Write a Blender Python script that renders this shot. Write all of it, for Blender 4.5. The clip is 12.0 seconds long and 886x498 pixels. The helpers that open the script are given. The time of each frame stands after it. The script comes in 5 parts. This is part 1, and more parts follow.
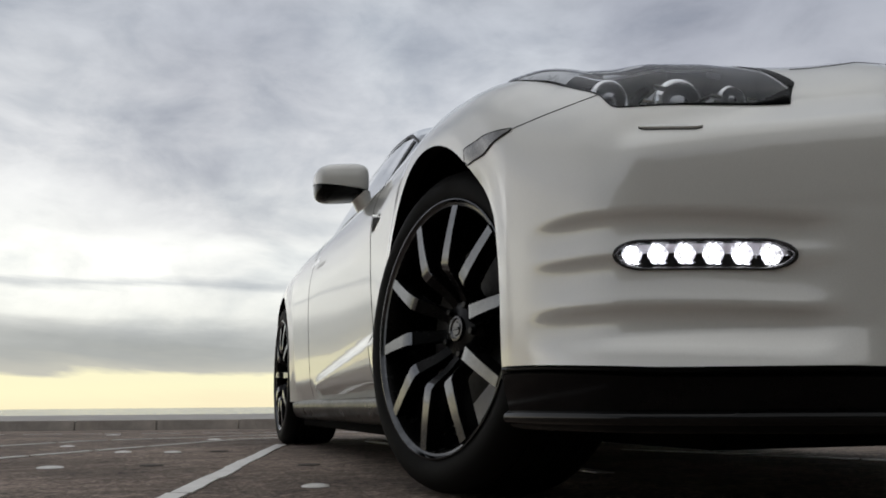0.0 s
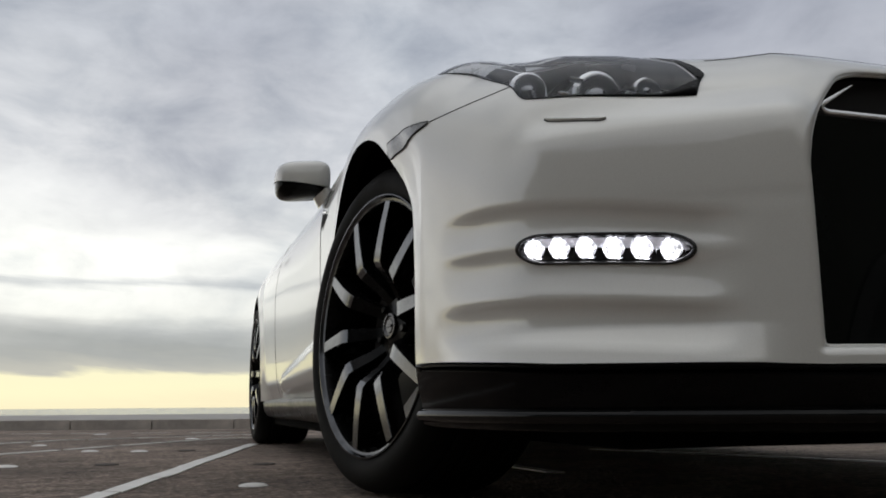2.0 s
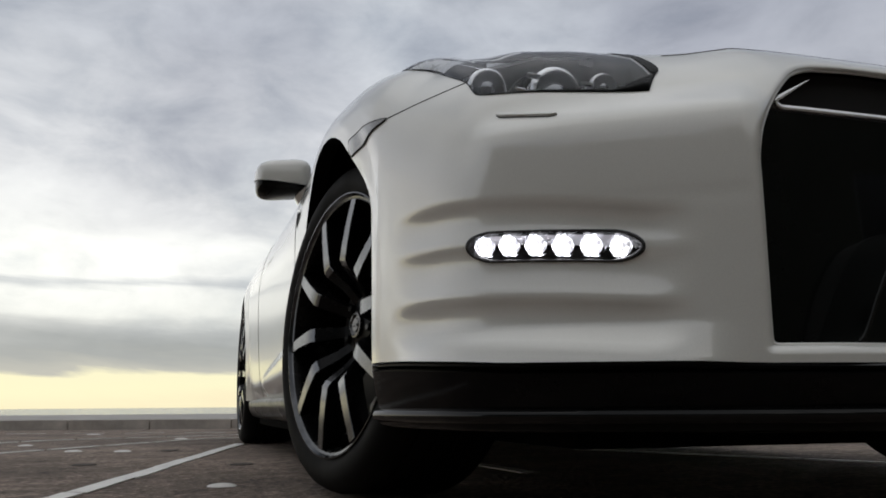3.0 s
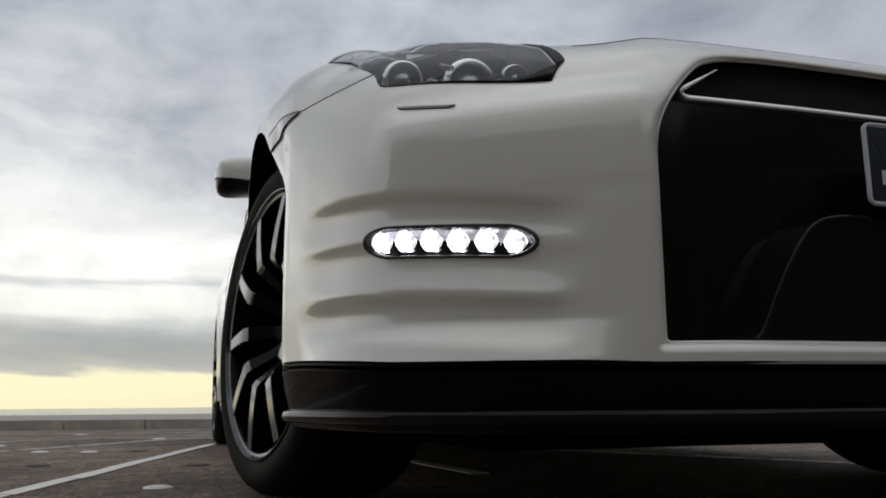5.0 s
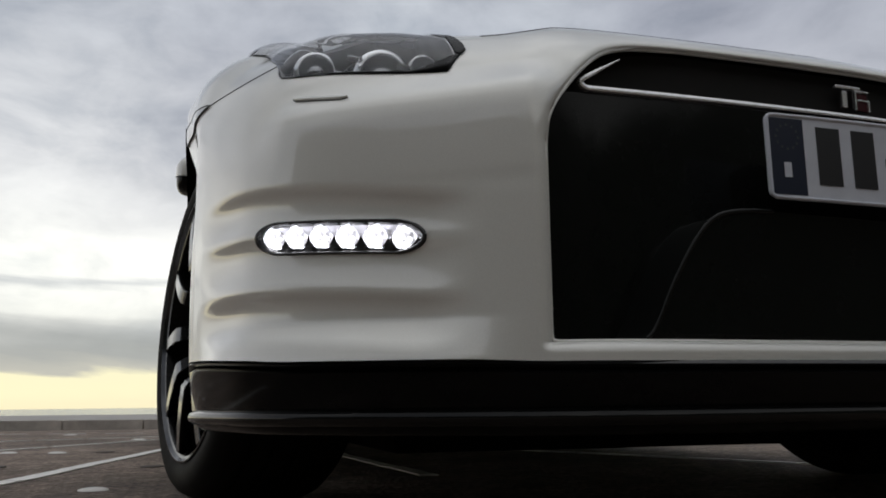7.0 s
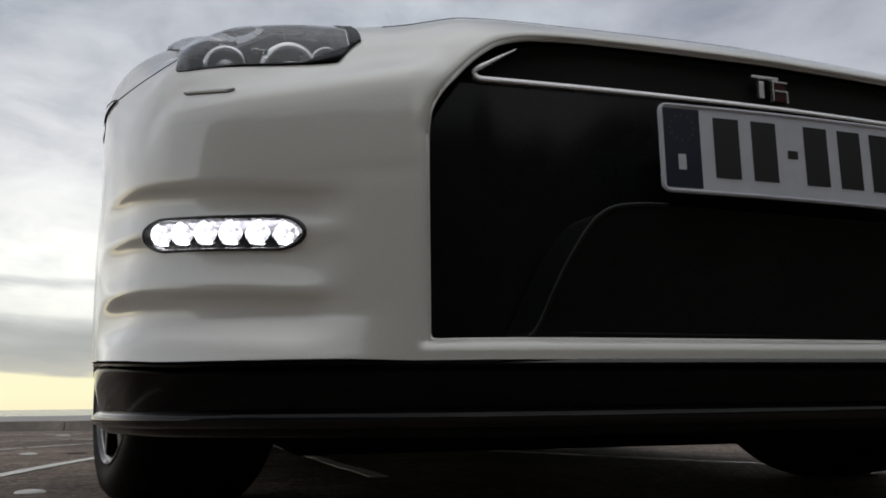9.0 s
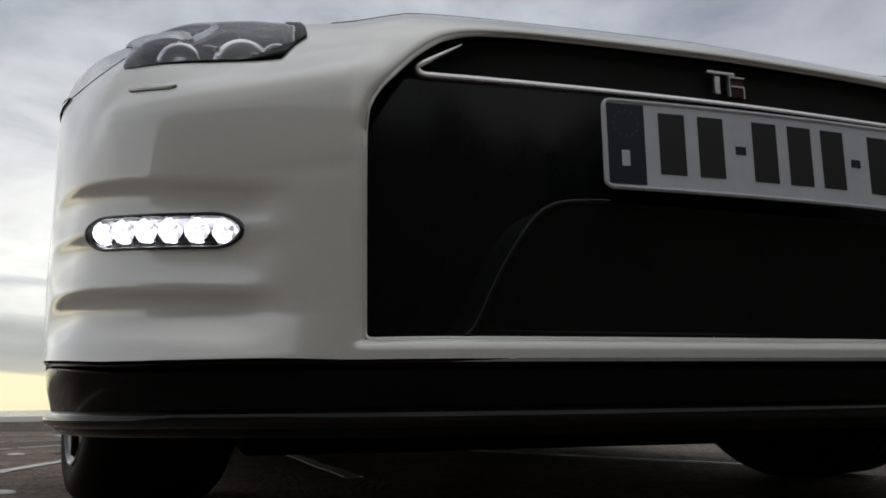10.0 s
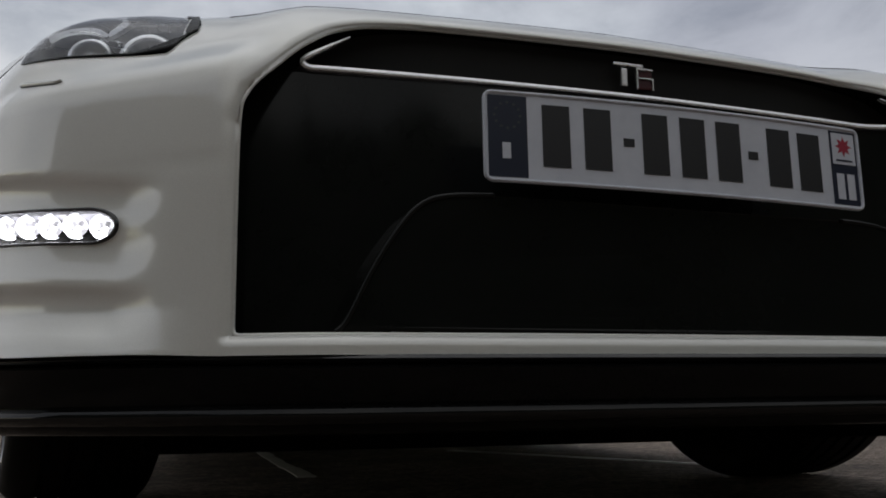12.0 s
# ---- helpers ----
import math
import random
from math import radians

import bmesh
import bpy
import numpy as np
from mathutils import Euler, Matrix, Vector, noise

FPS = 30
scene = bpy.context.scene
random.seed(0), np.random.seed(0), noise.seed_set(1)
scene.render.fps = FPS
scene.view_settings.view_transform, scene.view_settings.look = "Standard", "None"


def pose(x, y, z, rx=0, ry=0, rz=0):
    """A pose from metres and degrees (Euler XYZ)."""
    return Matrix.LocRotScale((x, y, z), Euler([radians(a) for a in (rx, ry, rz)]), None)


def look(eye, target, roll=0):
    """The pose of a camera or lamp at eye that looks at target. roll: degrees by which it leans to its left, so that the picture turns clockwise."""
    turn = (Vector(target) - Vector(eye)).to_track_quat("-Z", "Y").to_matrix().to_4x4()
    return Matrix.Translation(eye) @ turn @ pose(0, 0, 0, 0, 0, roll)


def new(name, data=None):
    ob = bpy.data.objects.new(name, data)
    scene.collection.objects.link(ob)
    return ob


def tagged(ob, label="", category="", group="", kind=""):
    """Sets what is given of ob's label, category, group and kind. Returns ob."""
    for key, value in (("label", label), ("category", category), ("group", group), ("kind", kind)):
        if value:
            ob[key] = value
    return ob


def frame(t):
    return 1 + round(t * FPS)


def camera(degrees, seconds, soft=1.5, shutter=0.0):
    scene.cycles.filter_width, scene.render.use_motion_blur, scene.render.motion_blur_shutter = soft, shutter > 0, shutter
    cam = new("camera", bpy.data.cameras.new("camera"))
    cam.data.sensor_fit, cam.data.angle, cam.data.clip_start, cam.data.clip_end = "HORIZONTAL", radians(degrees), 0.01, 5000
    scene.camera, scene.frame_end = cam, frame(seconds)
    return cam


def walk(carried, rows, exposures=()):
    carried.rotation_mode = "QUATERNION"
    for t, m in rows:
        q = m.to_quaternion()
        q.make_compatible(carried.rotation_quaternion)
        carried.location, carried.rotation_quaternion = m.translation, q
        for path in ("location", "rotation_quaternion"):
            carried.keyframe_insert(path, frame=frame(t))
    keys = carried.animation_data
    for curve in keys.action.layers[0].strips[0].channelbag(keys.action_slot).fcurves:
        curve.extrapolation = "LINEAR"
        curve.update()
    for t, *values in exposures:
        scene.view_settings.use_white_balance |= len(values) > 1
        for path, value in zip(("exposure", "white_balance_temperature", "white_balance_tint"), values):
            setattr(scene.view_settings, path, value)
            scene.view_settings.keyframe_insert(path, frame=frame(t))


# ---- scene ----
# ======== camera and walk ========
cam = camera(52.5, 12.0, soft=1.8)
# seconds, eye x, y, z, pitch + 90, lean, yaw
PATH = [
    (0.0, -1.4692, -0.9116, 0.1845, 99.859, -0.507, -16.908),
    (1.0, -1.3931, -0.9217, 0.1817, 99.864, -0.478, -16.756),
    (2.0, -1.3170, -0.9289, 0.1800, 99.861, -0.472, -16.617),
    (3.0, -1.2410, -0.9338, 0.1792, 99.852, -0.484, -16.480),
    (4.0, -1.1648, -0.9371, 0.1790, 99.838, -0.511, -16.335),
    (5.0, -1.0884, -0.9393, 0.1792, 99.823, -0.549, -16.170),
    (6.0, -1.0117, -0.9410, 0.1795, 99.809, -0.595, -15.976),
    (7.0, -0.9345, -0.9430, 0.1798, 99.798, -0.644, -15.740),
    (8.0, -0.8568, -0.9457, 0.1798, 99.791, -0.694, -15.453),
    (9.0, -0.7785, -0.9498, 0.1793, 99.793, -0.740, -15.104),
    (10.0, -0.6994, -0.9559, 0.1780, 99.804, -0.778, -14.681),
    (11.0, -0.6195, -0.9646, 0.1756, 99.827, -0.805, -14.175),
    (12.0, -0.5387, -0.9766, 0.1721, 99.865, -0.817, -13.574),
]
walk(cam, [(t, pose(x, y, z, pitch, 0, yaw) @ pose(0, 0, 0, 0, 0, lean)) for t, x, y, z, pitch, lean, yaw in PATH])

# ======== world, sun, exposure ========
scene.view_settings.exposure = 0.0
SUN_DIR = Vector((-0.72, 0.66, 0.2)).normalized()


def link(tree, a, b):
    tree.links.new(a, b)


def ramp_node(nt, fac, stops, mode="LINEAR"):
    n = nt.nodes.new("ShaderNodeValToRGB")
    n.color_ramp.interpolation = mode
    els = n.color_ramp.elements
    while len(els) < len(stops):
        els.new(0.5)
    for el, (p, c) in zip(els, stops):
        el.position = p
        el.color = (*c, 1) if len(c) == 3 else (c[0], c[0], c[0], 1)
    link(nt, fac, n.inputs[0])
    return n.outputs[0]


def math_node(nt, op, a, b=0.0, c=0.0, clamp=False):
    n = nt.nodes.new("ShaderNodeMath")
    n.operation, n.use_clamp = op, clamp
    for i, v in enumerate((a, b, c)):
        if isinstance(v, bpy.types.NodeSocket):
            link(nt, v, n.inputs[i])
        else:
            n.inputs[i].default_value = v
    return n.outputs[0]


def mix_node(nt, fac, a, b, blend="MIX"):
    n = nt.nodes.new("ShaderNodeMix")
    n.data_type, n.blend_type = "RGBA", blend
    for sock, v in ((n.inputs[0], fac), (n.inputs[6], a), (n.inputs[7], b)):
        if isinstance(v, bpy.types.NodeSocket):
            link(nt, v, sock)
        else:
            sock.default_value = v if isinstance(v, (int, float)) else (*v, 1)
    return n.outputs[2]


def noise_node(nt, vec, scale, detail=5.0, rough=0.55, distort=0.0, out=0):
    n = nt.nodes.new("ShaderNodeTexNoise")
    n.inputs["Scale"].default_value, n.inputs["Detail"].default_value = scale, detail
    n.inputs["Roughness"].default_value, n.inputs["Distortion"].default_value = rough, distort
    if vec is not None:
        link(nt, vec, n.inputs["Vector"])
    return n.outputs[out]


world = bpy.data.worlds.new("overcast_evening_sky")
scene.world = world
world.use_nodes = True
wt = world.node_tree
wt.nodes.clear()
w_co = wt.nodes.new("ShaderNodeTexCoord").outputs["Generated"]
w_sep = wt.nodes.new("ShaderNodeSeparateXYZ")
link(wt, w_co, w_sep.inputs[0])
w_x, w_y, w_z = w_sep.outputs
# direction flattened on to a cloud layer
w_den = math_node(wt, "ADD", math_node(wt, "MAXIMUM", w_z, 0.0), 0.34)
w_flat = wt.nodes.new("ShaderNodeCombineXYZ")
link(wt, math_node(wt, "DIVIDE", w_x, w_den), w_flat.inputs[0])
link(wt, math_node(wt, "DIVIDE", w_y, w_den), w_flat.inputs[1])
w_flat.inputs[2].default_value = 3.7
w_vec = w_flat.outputs[0]
w_big = noise_node(wt, w_vec, 1.7, 4.0, 0.5, 0.2)
w_puff = wt.nodes.new("ShaderNodeVectorMath")
w_puff.operation = "MULTIPLY"
link(wt, w_co, w_puff.inputs[0])
w_puff.inputs[1].default_value = (1.0, 1.0, 1.9)
w_mid = noise_node(wt, w_puff.outputs[0], 7.5, 8.0, 0.58, 0.3)
# long flat banks close to the horizon
w_low = wt.nodes.new("ShaderNodeCombineXYZ")
link(wt, math_node(wt, "MULTIPLY", w_x, 3.0), w_low.inputs[0])
link(wt, math_node(wt, "MULTIPLY", w_y, 3.0), w_low.inputs[1])
link(wt, math_node(wt, "MULTIPLY_ADD", w_x, 1.6, math_node(wt, "MULTIPLY", w_z, 22.0)), w_low.inputs[2])
w_bank = noise_node(wt, w_low.outputs[0], 1.3, 6.0, 0.55, 0.3)
w_wob = math_node(wt, "MULTIPLY_ADD", math_node(wt, "SUBTRACT", w_bank, 0.5), 0.055, w_z)
w_base = ramp_node(wt, w_wob, [
    (0.0, (1.0, 0.90, 0.62)), (0.018, (1.0, 0.97, 0.66)), (0.036, (0.99, 0.95, 0.66)), (0.042, (0.56, 0.56, 0.51)), (0.060, (0.42, 0.44, 0.44)), (0.080, (0.55, 0.57, 0.57)),
    (0.098, (0.88, 0.90, 0.87)), (0.117, (0.90, 0.92, 0.90)), (0.126, (0.62, 0.65, 0.67)), (0.136, (0.94, 0.96, 0.94)), (0.163, (0.97, 0.99, 0.97)), (0.187, (0.78, 0.80, 0.81)), (0.26, (0.68, 0.70, 0.74)), (0.40, (0.50, 0.53, 0.59)), (0.66, (0.44, 0.455, 0.48)), (0.86, (0.90, 0.91, 0.93)), (1.0, (1.05, 1.06, 1.07))])
# plain grey cloud over the land side, with no bright band at its foot
w_dot = wt.nodes.new("ShaderNodeVectorMath")
w_dot.operation = "DOT_PRODUCT"
link(wt, w_co, w_dot.inputs[0])
w_dot.inputs[1].default_value = (-0.20, 0.98, 0.04)
w_side = math_node(wt, "MULTIPLY_ADD", w_dot.outputs["Value"], 0.5, 0.5)
w_land = ramp_node(wt, w_z, [(0.0, (0.70, 0.705, 0.70)), (0.30, (0.70, 0.705, 0.705)), (0.62, (0.67, 0.675, 0.68)), (0.86, (0.90, 0.91, 0.93)), (1.0, (1.05, 1.06, 1.07))])
w_base = mix_node(wt, ramp_node(wt, w_side, [(0.10, (0.0,)), (0.32, (1.0,))]), w_land, w_base)
w_cloud = math_node(wt, "ADD", math_node(wt, "MULTIPLY", w_big, 0.46), math_node(wt, "MULTIPLY", w_mid, 0.54))
w_shade = ramp_node(wt, w_cloud, [(0.38, (0.72, 0.74, 0.78)), (0.45, (0.88, 0.895, 0.915)), (0.505, (1.03, 1.03, 1.03)), (0.56, (1.15, 1.145, 1.135)), (0.625, (1.25, 1.24, 1.22))])
w_keep = ramp_node(wt, w_z, [(0.03, (0.0,)), (0.12, (1.0,))])
w_col = mix_node(wt, 1.0, w_base, mix_node(wt, w_keep, (1, 1, 1), w_shade), "MULTIPLY")
# brighter over the sea, where the low sun stands behind the cloud
w_glow = ramp_node(wt, w_side, [(0.0, (0.74, 0.74, 0.74)), (0.12, (0.74, 0.74, 0.74)), (0.28, (0.74, 0.74, 0.74)), (0.42, (0.74, 0.74, 0.74)), (0.60, (0.82, 0.825, 0.83)), (0.80, (0.86, 0.865, 0.88)), (0.92, (0.98, 0.985, 0.99)), (1.0, (1.03, 1.015, 0.99))])
w_col = mix_node(wt, 1.0, w_col, w_glow, "MULTIPLY")
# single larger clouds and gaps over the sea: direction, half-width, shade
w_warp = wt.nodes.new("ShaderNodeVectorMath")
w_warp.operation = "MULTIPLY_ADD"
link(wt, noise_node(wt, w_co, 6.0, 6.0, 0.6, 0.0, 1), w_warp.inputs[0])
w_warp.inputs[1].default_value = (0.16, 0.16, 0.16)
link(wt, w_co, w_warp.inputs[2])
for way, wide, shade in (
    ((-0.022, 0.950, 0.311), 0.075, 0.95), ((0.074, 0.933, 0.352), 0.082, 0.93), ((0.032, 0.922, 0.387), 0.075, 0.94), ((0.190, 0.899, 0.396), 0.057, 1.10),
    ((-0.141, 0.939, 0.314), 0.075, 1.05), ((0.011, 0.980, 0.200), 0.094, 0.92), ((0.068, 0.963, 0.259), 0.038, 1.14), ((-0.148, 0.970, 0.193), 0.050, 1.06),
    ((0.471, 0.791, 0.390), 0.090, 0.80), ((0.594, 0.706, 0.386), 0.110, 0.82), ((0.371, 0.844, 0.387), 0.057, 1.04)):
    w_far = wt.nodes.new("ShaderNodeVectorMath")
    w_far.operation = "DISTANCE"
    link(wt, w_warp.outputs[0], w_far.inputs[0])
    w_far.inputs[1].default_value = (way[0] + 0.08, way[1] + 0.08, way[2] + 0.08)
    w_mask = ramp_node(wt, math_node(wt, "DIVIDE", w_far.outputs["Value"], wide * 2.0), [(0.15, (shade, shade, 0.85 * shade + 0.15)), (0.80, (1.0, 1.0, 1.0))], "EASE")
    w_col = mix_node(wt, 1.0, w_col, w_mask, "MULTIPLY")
w_sky = wt.nodes.new("ShaderNodeTexSky")
w_sky.sky_type, w_sky.sun_disc = "NISHITA", False
w_sky.sun_elevation = math.asin(SUN_DIR.z)
w_sky.sun_rotation = math.atan2(SUN_DIR.x, SUN_DIR.y)
w_bg1 = wt.nodes.new("ShaderNodeBackground")
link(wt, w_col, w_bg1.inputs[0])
w_bg1.inputs[1].default_value = 1.02
w_bg2 = wt.nodes.new("ShaderNodeBackground")
link(wt, w_sky.outputs[0], w_bg2.inputs[0])
w_bg2.inputs[1].default_value = 0.05
w_add = wt.nodes.new("ShaderNodeMixShader")
w_add.inputs[0].default_value = 0.06
link(wt, w_bg1.outputs[0], w_add.inputs[1])
link(wt, w_bg2.outputs[0], w_add.inputs[2])
w_out = wt.nodes.new("ShaderNodeOutputWorld")
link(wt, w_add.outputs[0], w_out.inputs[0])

sun = new("sun", bpy.data.lights.new("sun", "SUN"))
sun.data.energy, sun.data.angle, sun.data.color = 0.10, radians(70), (1.0, 0.92, 0.80)
sun.matrix_world = look(SUN_DIR * 30, (0, 0, 0))

# ======== materials ========
def material(name, color, rough=0.5, metal=0.0, coat=0.0, spec=0.5):
    m = bpy.data.materials.new(name)
    m.use_nodes = True
    b = m.node_tree.nodes["Principled BSDF"]
    b.inputs["Base Color"].default_value = (*color, 1)
    b.inputs["Roughness"].default_value, b.inputs["Metallic"].default_value = rough, metal
    b.inputs["Coat Weight"].default_value, b.inputs["Coat Roughness"].default_value = coat, 0.03
    b.inputs["Specular IOR Level"].default_value = spec
    return m


def coords(nt):
    return nt.nodes.new("ShaderNodeTexCoord").outputs["Object"]


def worn(m, color_lo, color_hi, scale, rough_lo, rough_hi, bump=0.0, bump_scale=60.0, dist=0.002):
    """Two scales of colour, roughness and relief."""
    nt = m.node_tree
    b = nt.nodes["Principled BSDF"]
    co = coords(nt)
    big, fine = noise_node(nt, co, scale, 4.0, 0.6), noise_node(nt, co, bump_scale, 6.0, 0.65)
    f = math_node(nt, "ADD", math_node(nt, "MULTIPLY", big, 0.65), math_node(nt, "MULTIPLY", fine, 0.35))
    link(nt, ramp_node(nt, f, [(0.33, color_lo), (0.67, color_hi)]), b.inputs["Base Color"])
    link(nt, ramp_node(nt, f, [(0.3, (rough_lo,)), (0.7, (rough_hi,))]), b.inputs["Roughness"])
    if bump:
        n = nt.nodes.new("ShaderNodeBump")
        n.inputs["Strength"].default_value, n.inputs["Distance"].default_value = bump, dist
        link(nt, fine, n.inputs["Height"])
        link(nt, n.outputs[0], b.inputs["Normal"])
    return m


PAINT = material("pearl_white_paint", (0.74, 0.72, 0.685), 0.28, 0.10, 1.0)
_nt = PAINT.node_tree
_b = _nt.nodes["Principled BSDF"]
_flake = noise_node(_nt, coords(_nt), 900.0, 2.0, 0.5)
link(_nt, ramp_node(_nt, _flake, [(0.35, (0.728, 0.719, 0.674)), (0.65, (0.788, 0.779, 0.734))]), _b.inputs["Base Color"])
_b.inputs["Coat IOR"].default_value = 1.82
_dust = noise_node(_nt, coords(_nt), 7.0, 5.0, 0.6)
link(_nt, ramp_node(_nt, _dust, [(0.3, (0.012,)), (0.75, (0.035,))]), _b.inputs["Coat Roughness"])

GLOSS_BLACK = worn(material("gloss_black_plastic", (0.01, 0.01, 0.011), 0.12, 0, 0.4), (0.008, 0.008, 0.009), (0.014, 0.014, 0.014), 8.0, 0.10, 0.2)
SPLITTER = worn(material("gloss_black_splitter", (0.003, 0.003, 0.003), 0.1, 0, 0, 0.12), (0.0022, 0.0023, 0.0024), (0.0042, 0.0043, 0.0044), 5.0, 0.07, 0.14, 0.03, 300.0, 0.0005)
POLISHED_BLACK = worn(material("polished_black_plastic", (0.004, 0.004, 0.004), 0.05, 0, 0, 0.32), (0.003, 0.003, 0.003), (0.006, 0.006, 0.006), 9.0, 0.03, 0.09)
GRILLE_BLACK = worn(material("deep_black_grille", (0.01, 0.01, 0.01), 0.1, 0, 0, 0.2), (0.0045, 0.0051, 0.0047), (0.0075, 0.0082, 0.0077), 6.0, 0.08, 0.14)
MATT_BLACK = worn(material("matt_black_plastic", (0.012, 0.012, 0.012), 0.75, 0, 0, 0.25), (0.012, 0.012, 0.012), (0.024, 0.023, 0.022), 9.0, 0.65, 0.9)
SILL = worn(material("black_sill", (0.006, 0.006, 0.006), 0.3, 0, 0, 0.15), (0.004, 0.004, 0.004), (0.009, 0.0088, 0.0085), 7.0, 0.22, 0.4)
UNDERBODY = worn(material("underbody_black", (0.008, 0.008, 0.008), 0.9, 0, 0, 0.03), (0.002, 0.002, 0.002), (0.006, 0.0055, 0.005), 4.0, 0.85, 1.0)
CHROME = material("satin_chrome", (0.92, 0.92, 0.93), 0.22, 0.75)
BRIGHT = material("bright_reflector", (0.85, 0.85, 0.86), 0.06, 1.0)
DARK_CHROME = material("dark_chrome", (0.09, 0.09, 0.093), 0.2, 1.0)
ALLOY = worn(material("machined_alloy", (0.3, 0.3, 0.3), 0.3, 1.0), (0.10, 0.104, 0.11), (0.21, 0.216, 0.225), 14.0, 0.10, 0.22, 0.05, 500.0, 0.0004)
RIM_BLACK = worn(material("gloss_black_wheel", (0.005, 0.005, 0.0055), 0.22, 0.0, 0.0, 0.12), (0.002, 0.002, 0.0022), (0.005, 0.005, 0.005), 11.0, 0.18, 0.32)
DISC = worn(material("brake_disc_iron", (0.16, 0.155, 0.15), 0.42, 1.0), (0.04, 0.039, 0.038), (0.09, 0.087, 0.084), 30.0, 0.35, 0.55)
CALIPER = worn(material("pale_grey_caliper", (0.36, 0.34, 0.30), 0.4, 0.3), (0.70, 0.69, 0.67), (0.84, 0.83, 0.81), 20.0, 0.35, 0.5)
RUBBER = worn(material("tyre_rubber", (0.01, 0.01, 0.01), 0.75, 0, 0, 0.1), (0.003, 0.003, 0.003), (0.007, 0.0066, 0.0062), 16.0, 0.6, 0.8, 0.12, 220.0, 0.0006)
SEAL = material("black_seal", (0.01, 0.01, 0.01), 0.55)
PLATE_WHITE = worn(material("plate_white", (0.62, 0.63, 0.66), 0.35), (0.55, 0.575, 0.645), (0.64, 0.665, 0.73), 20.0, 0.3, 0.45)
PLATE_BLUE = material("plate_blue", (0.005, 0.010, 0.030), 0.35)
PLATE_INK = material("plate_black", (0.012, 0.012, 0.014), 0.4)
RED = material("badge_red", (0.05, 0.006, 0.010), 0.25)
EMBLEM_RED = material("emblem_red", (0.36, 0.022, 0.05), 0.4)
STAR_GOLD = material("faded_star_gold", (0.05, 0.055, 0.05), 0.45)
RIM_LIP = worn(material("polished_rim_lip", (0.4, 0.4, 0.4), 0.2, 1.0), (0.05, 0.052, 0.055), (0.11, 0.113, 0.12), 18.0, 0.10, 0.22)


def glass_material(name, tint, base=0.05):
    """Clear cover: see-through with a mirror share that grows at grazing angles."""
    m = bpy.data.materials.new(name)
    m.use_nodes = True
    nt = m.node_tree
    nt.nodes.clear()
    clear, gloss, mix = nt.nodes.new("ShaderNodeBsdfTransparent"), nt.nodes.new("ShaderNodeBsdfGlossy"), nt.nodes.new("ShaderNodeMixShader")
    clear.inputs[0].default_value = (*tint, 1)
    gloss.inputs["Roughness"].default_value = 0.02
    gloss.inputs[0].default_value = (0.9, 0.9, 0.92, 1)
    fres = nt.nodes.new("ShaderNodeFresnel")
    fres.inputs[0].default_value = 1.37
    link(nt, math_node(nt, "ADD", fres.outputs[0], base, clamp=True), mix.inputs[0])
    link(nt, clear.outputs[0], mix.inputs[1])
    link(nt, gloss.outputs[0], mix.inputs[2])
    link(nt, mix.outputs[0], nt.nodes.new("ShaderNodeOutputMaterial").inputs[0])
    return m


LENS = glass_material("clear_lens", (0.94, 0.95, 0.96), 0.0)
WINDOW = material("tinted_window_glass", (0.02, 0.022, 0.024), 0.03, 0.0, 1.0, 0.9)
MARKER = worn(material("smoked_marker_lens", (0.16, 0.155, 0.15), 0.12, 0.0, 1.0), (0.05, 0.048, 0.046), (0.17, 0.165, 0.16), 30.0, 0.08, 0.2)

TRAY = material("white_lamp_tray", (0.84, 0.83, 0.87), 0.2, 0.3)
LED_DOME = material("led_dome", (0.75, 0.75, 0.78), 0.08, 0.0, 1.0)
LED_DOME.node_tree.nodes["Principled BSDF"].inputs["Emission Color"].default_value = (0.95, 0.94, 1.0, 1)
_nt = LED_DOME.node_tree
_cell = _nt.nodes.new("ShaderNodeTexVoronoi")
_cell.inputs["Scale"].default_value = 165.0
link(_nt, coords(_nt), _cell.inputs["Vector"])
_grey = _nt.nodes.new("ShaderNodeSeparateColor")
link(_nt, _cell.outputs["Color"], _grey.inputs[0])
link(_nt, ramp_node(_nt, _grey.outputs[0], [(0.0, (0.30,)), (0.32, (0.75,)), (0.55, (1.9,)), (1.0, (6.0,))]), _nt.nodes["Principled BSDF"].inputs["Emission Strength"])
CUP_SILVER = material("facetted_reflector_silver", (0.93, 0.93, 0.95), 0.10, 1.0)

ASPHALT = bpy.data.materials.new("asphalt")
ASPHALT.use_nodes = True
_nt = ASPHALT.node_tree
_b = _nt.nodes["Principled BSDF"]
_co = coords(_nt)
_grit, _patch = noise_node(_nt, _co, 55.0, 5.0, 0.8), noise_node(_nt, _co, 1.1, 6.0, 0.65)
_blot, _speck = noise_node(_nt, _co, 13.0, 8.0, 0.82), noise_node(_nt, _co, 22.0, 3.0, 0.6)
_vor = _nt.nodes.new("ShaderNodeTexVoronoi")
_vor.inputs["Scale"].default_value = 70.0
link(_nt, _co, _vor.inputs["Vector"])
_f = math_node(_nt, "ADD", math_node(_nt, "MULTIPLY", _grit, 0.45), math_node(_nt, "ADD", math_node(_nt, "MULTIPLY", _patch, 0.25), math_node(_nt, "MULTIPLY", _blot, 0.30)))
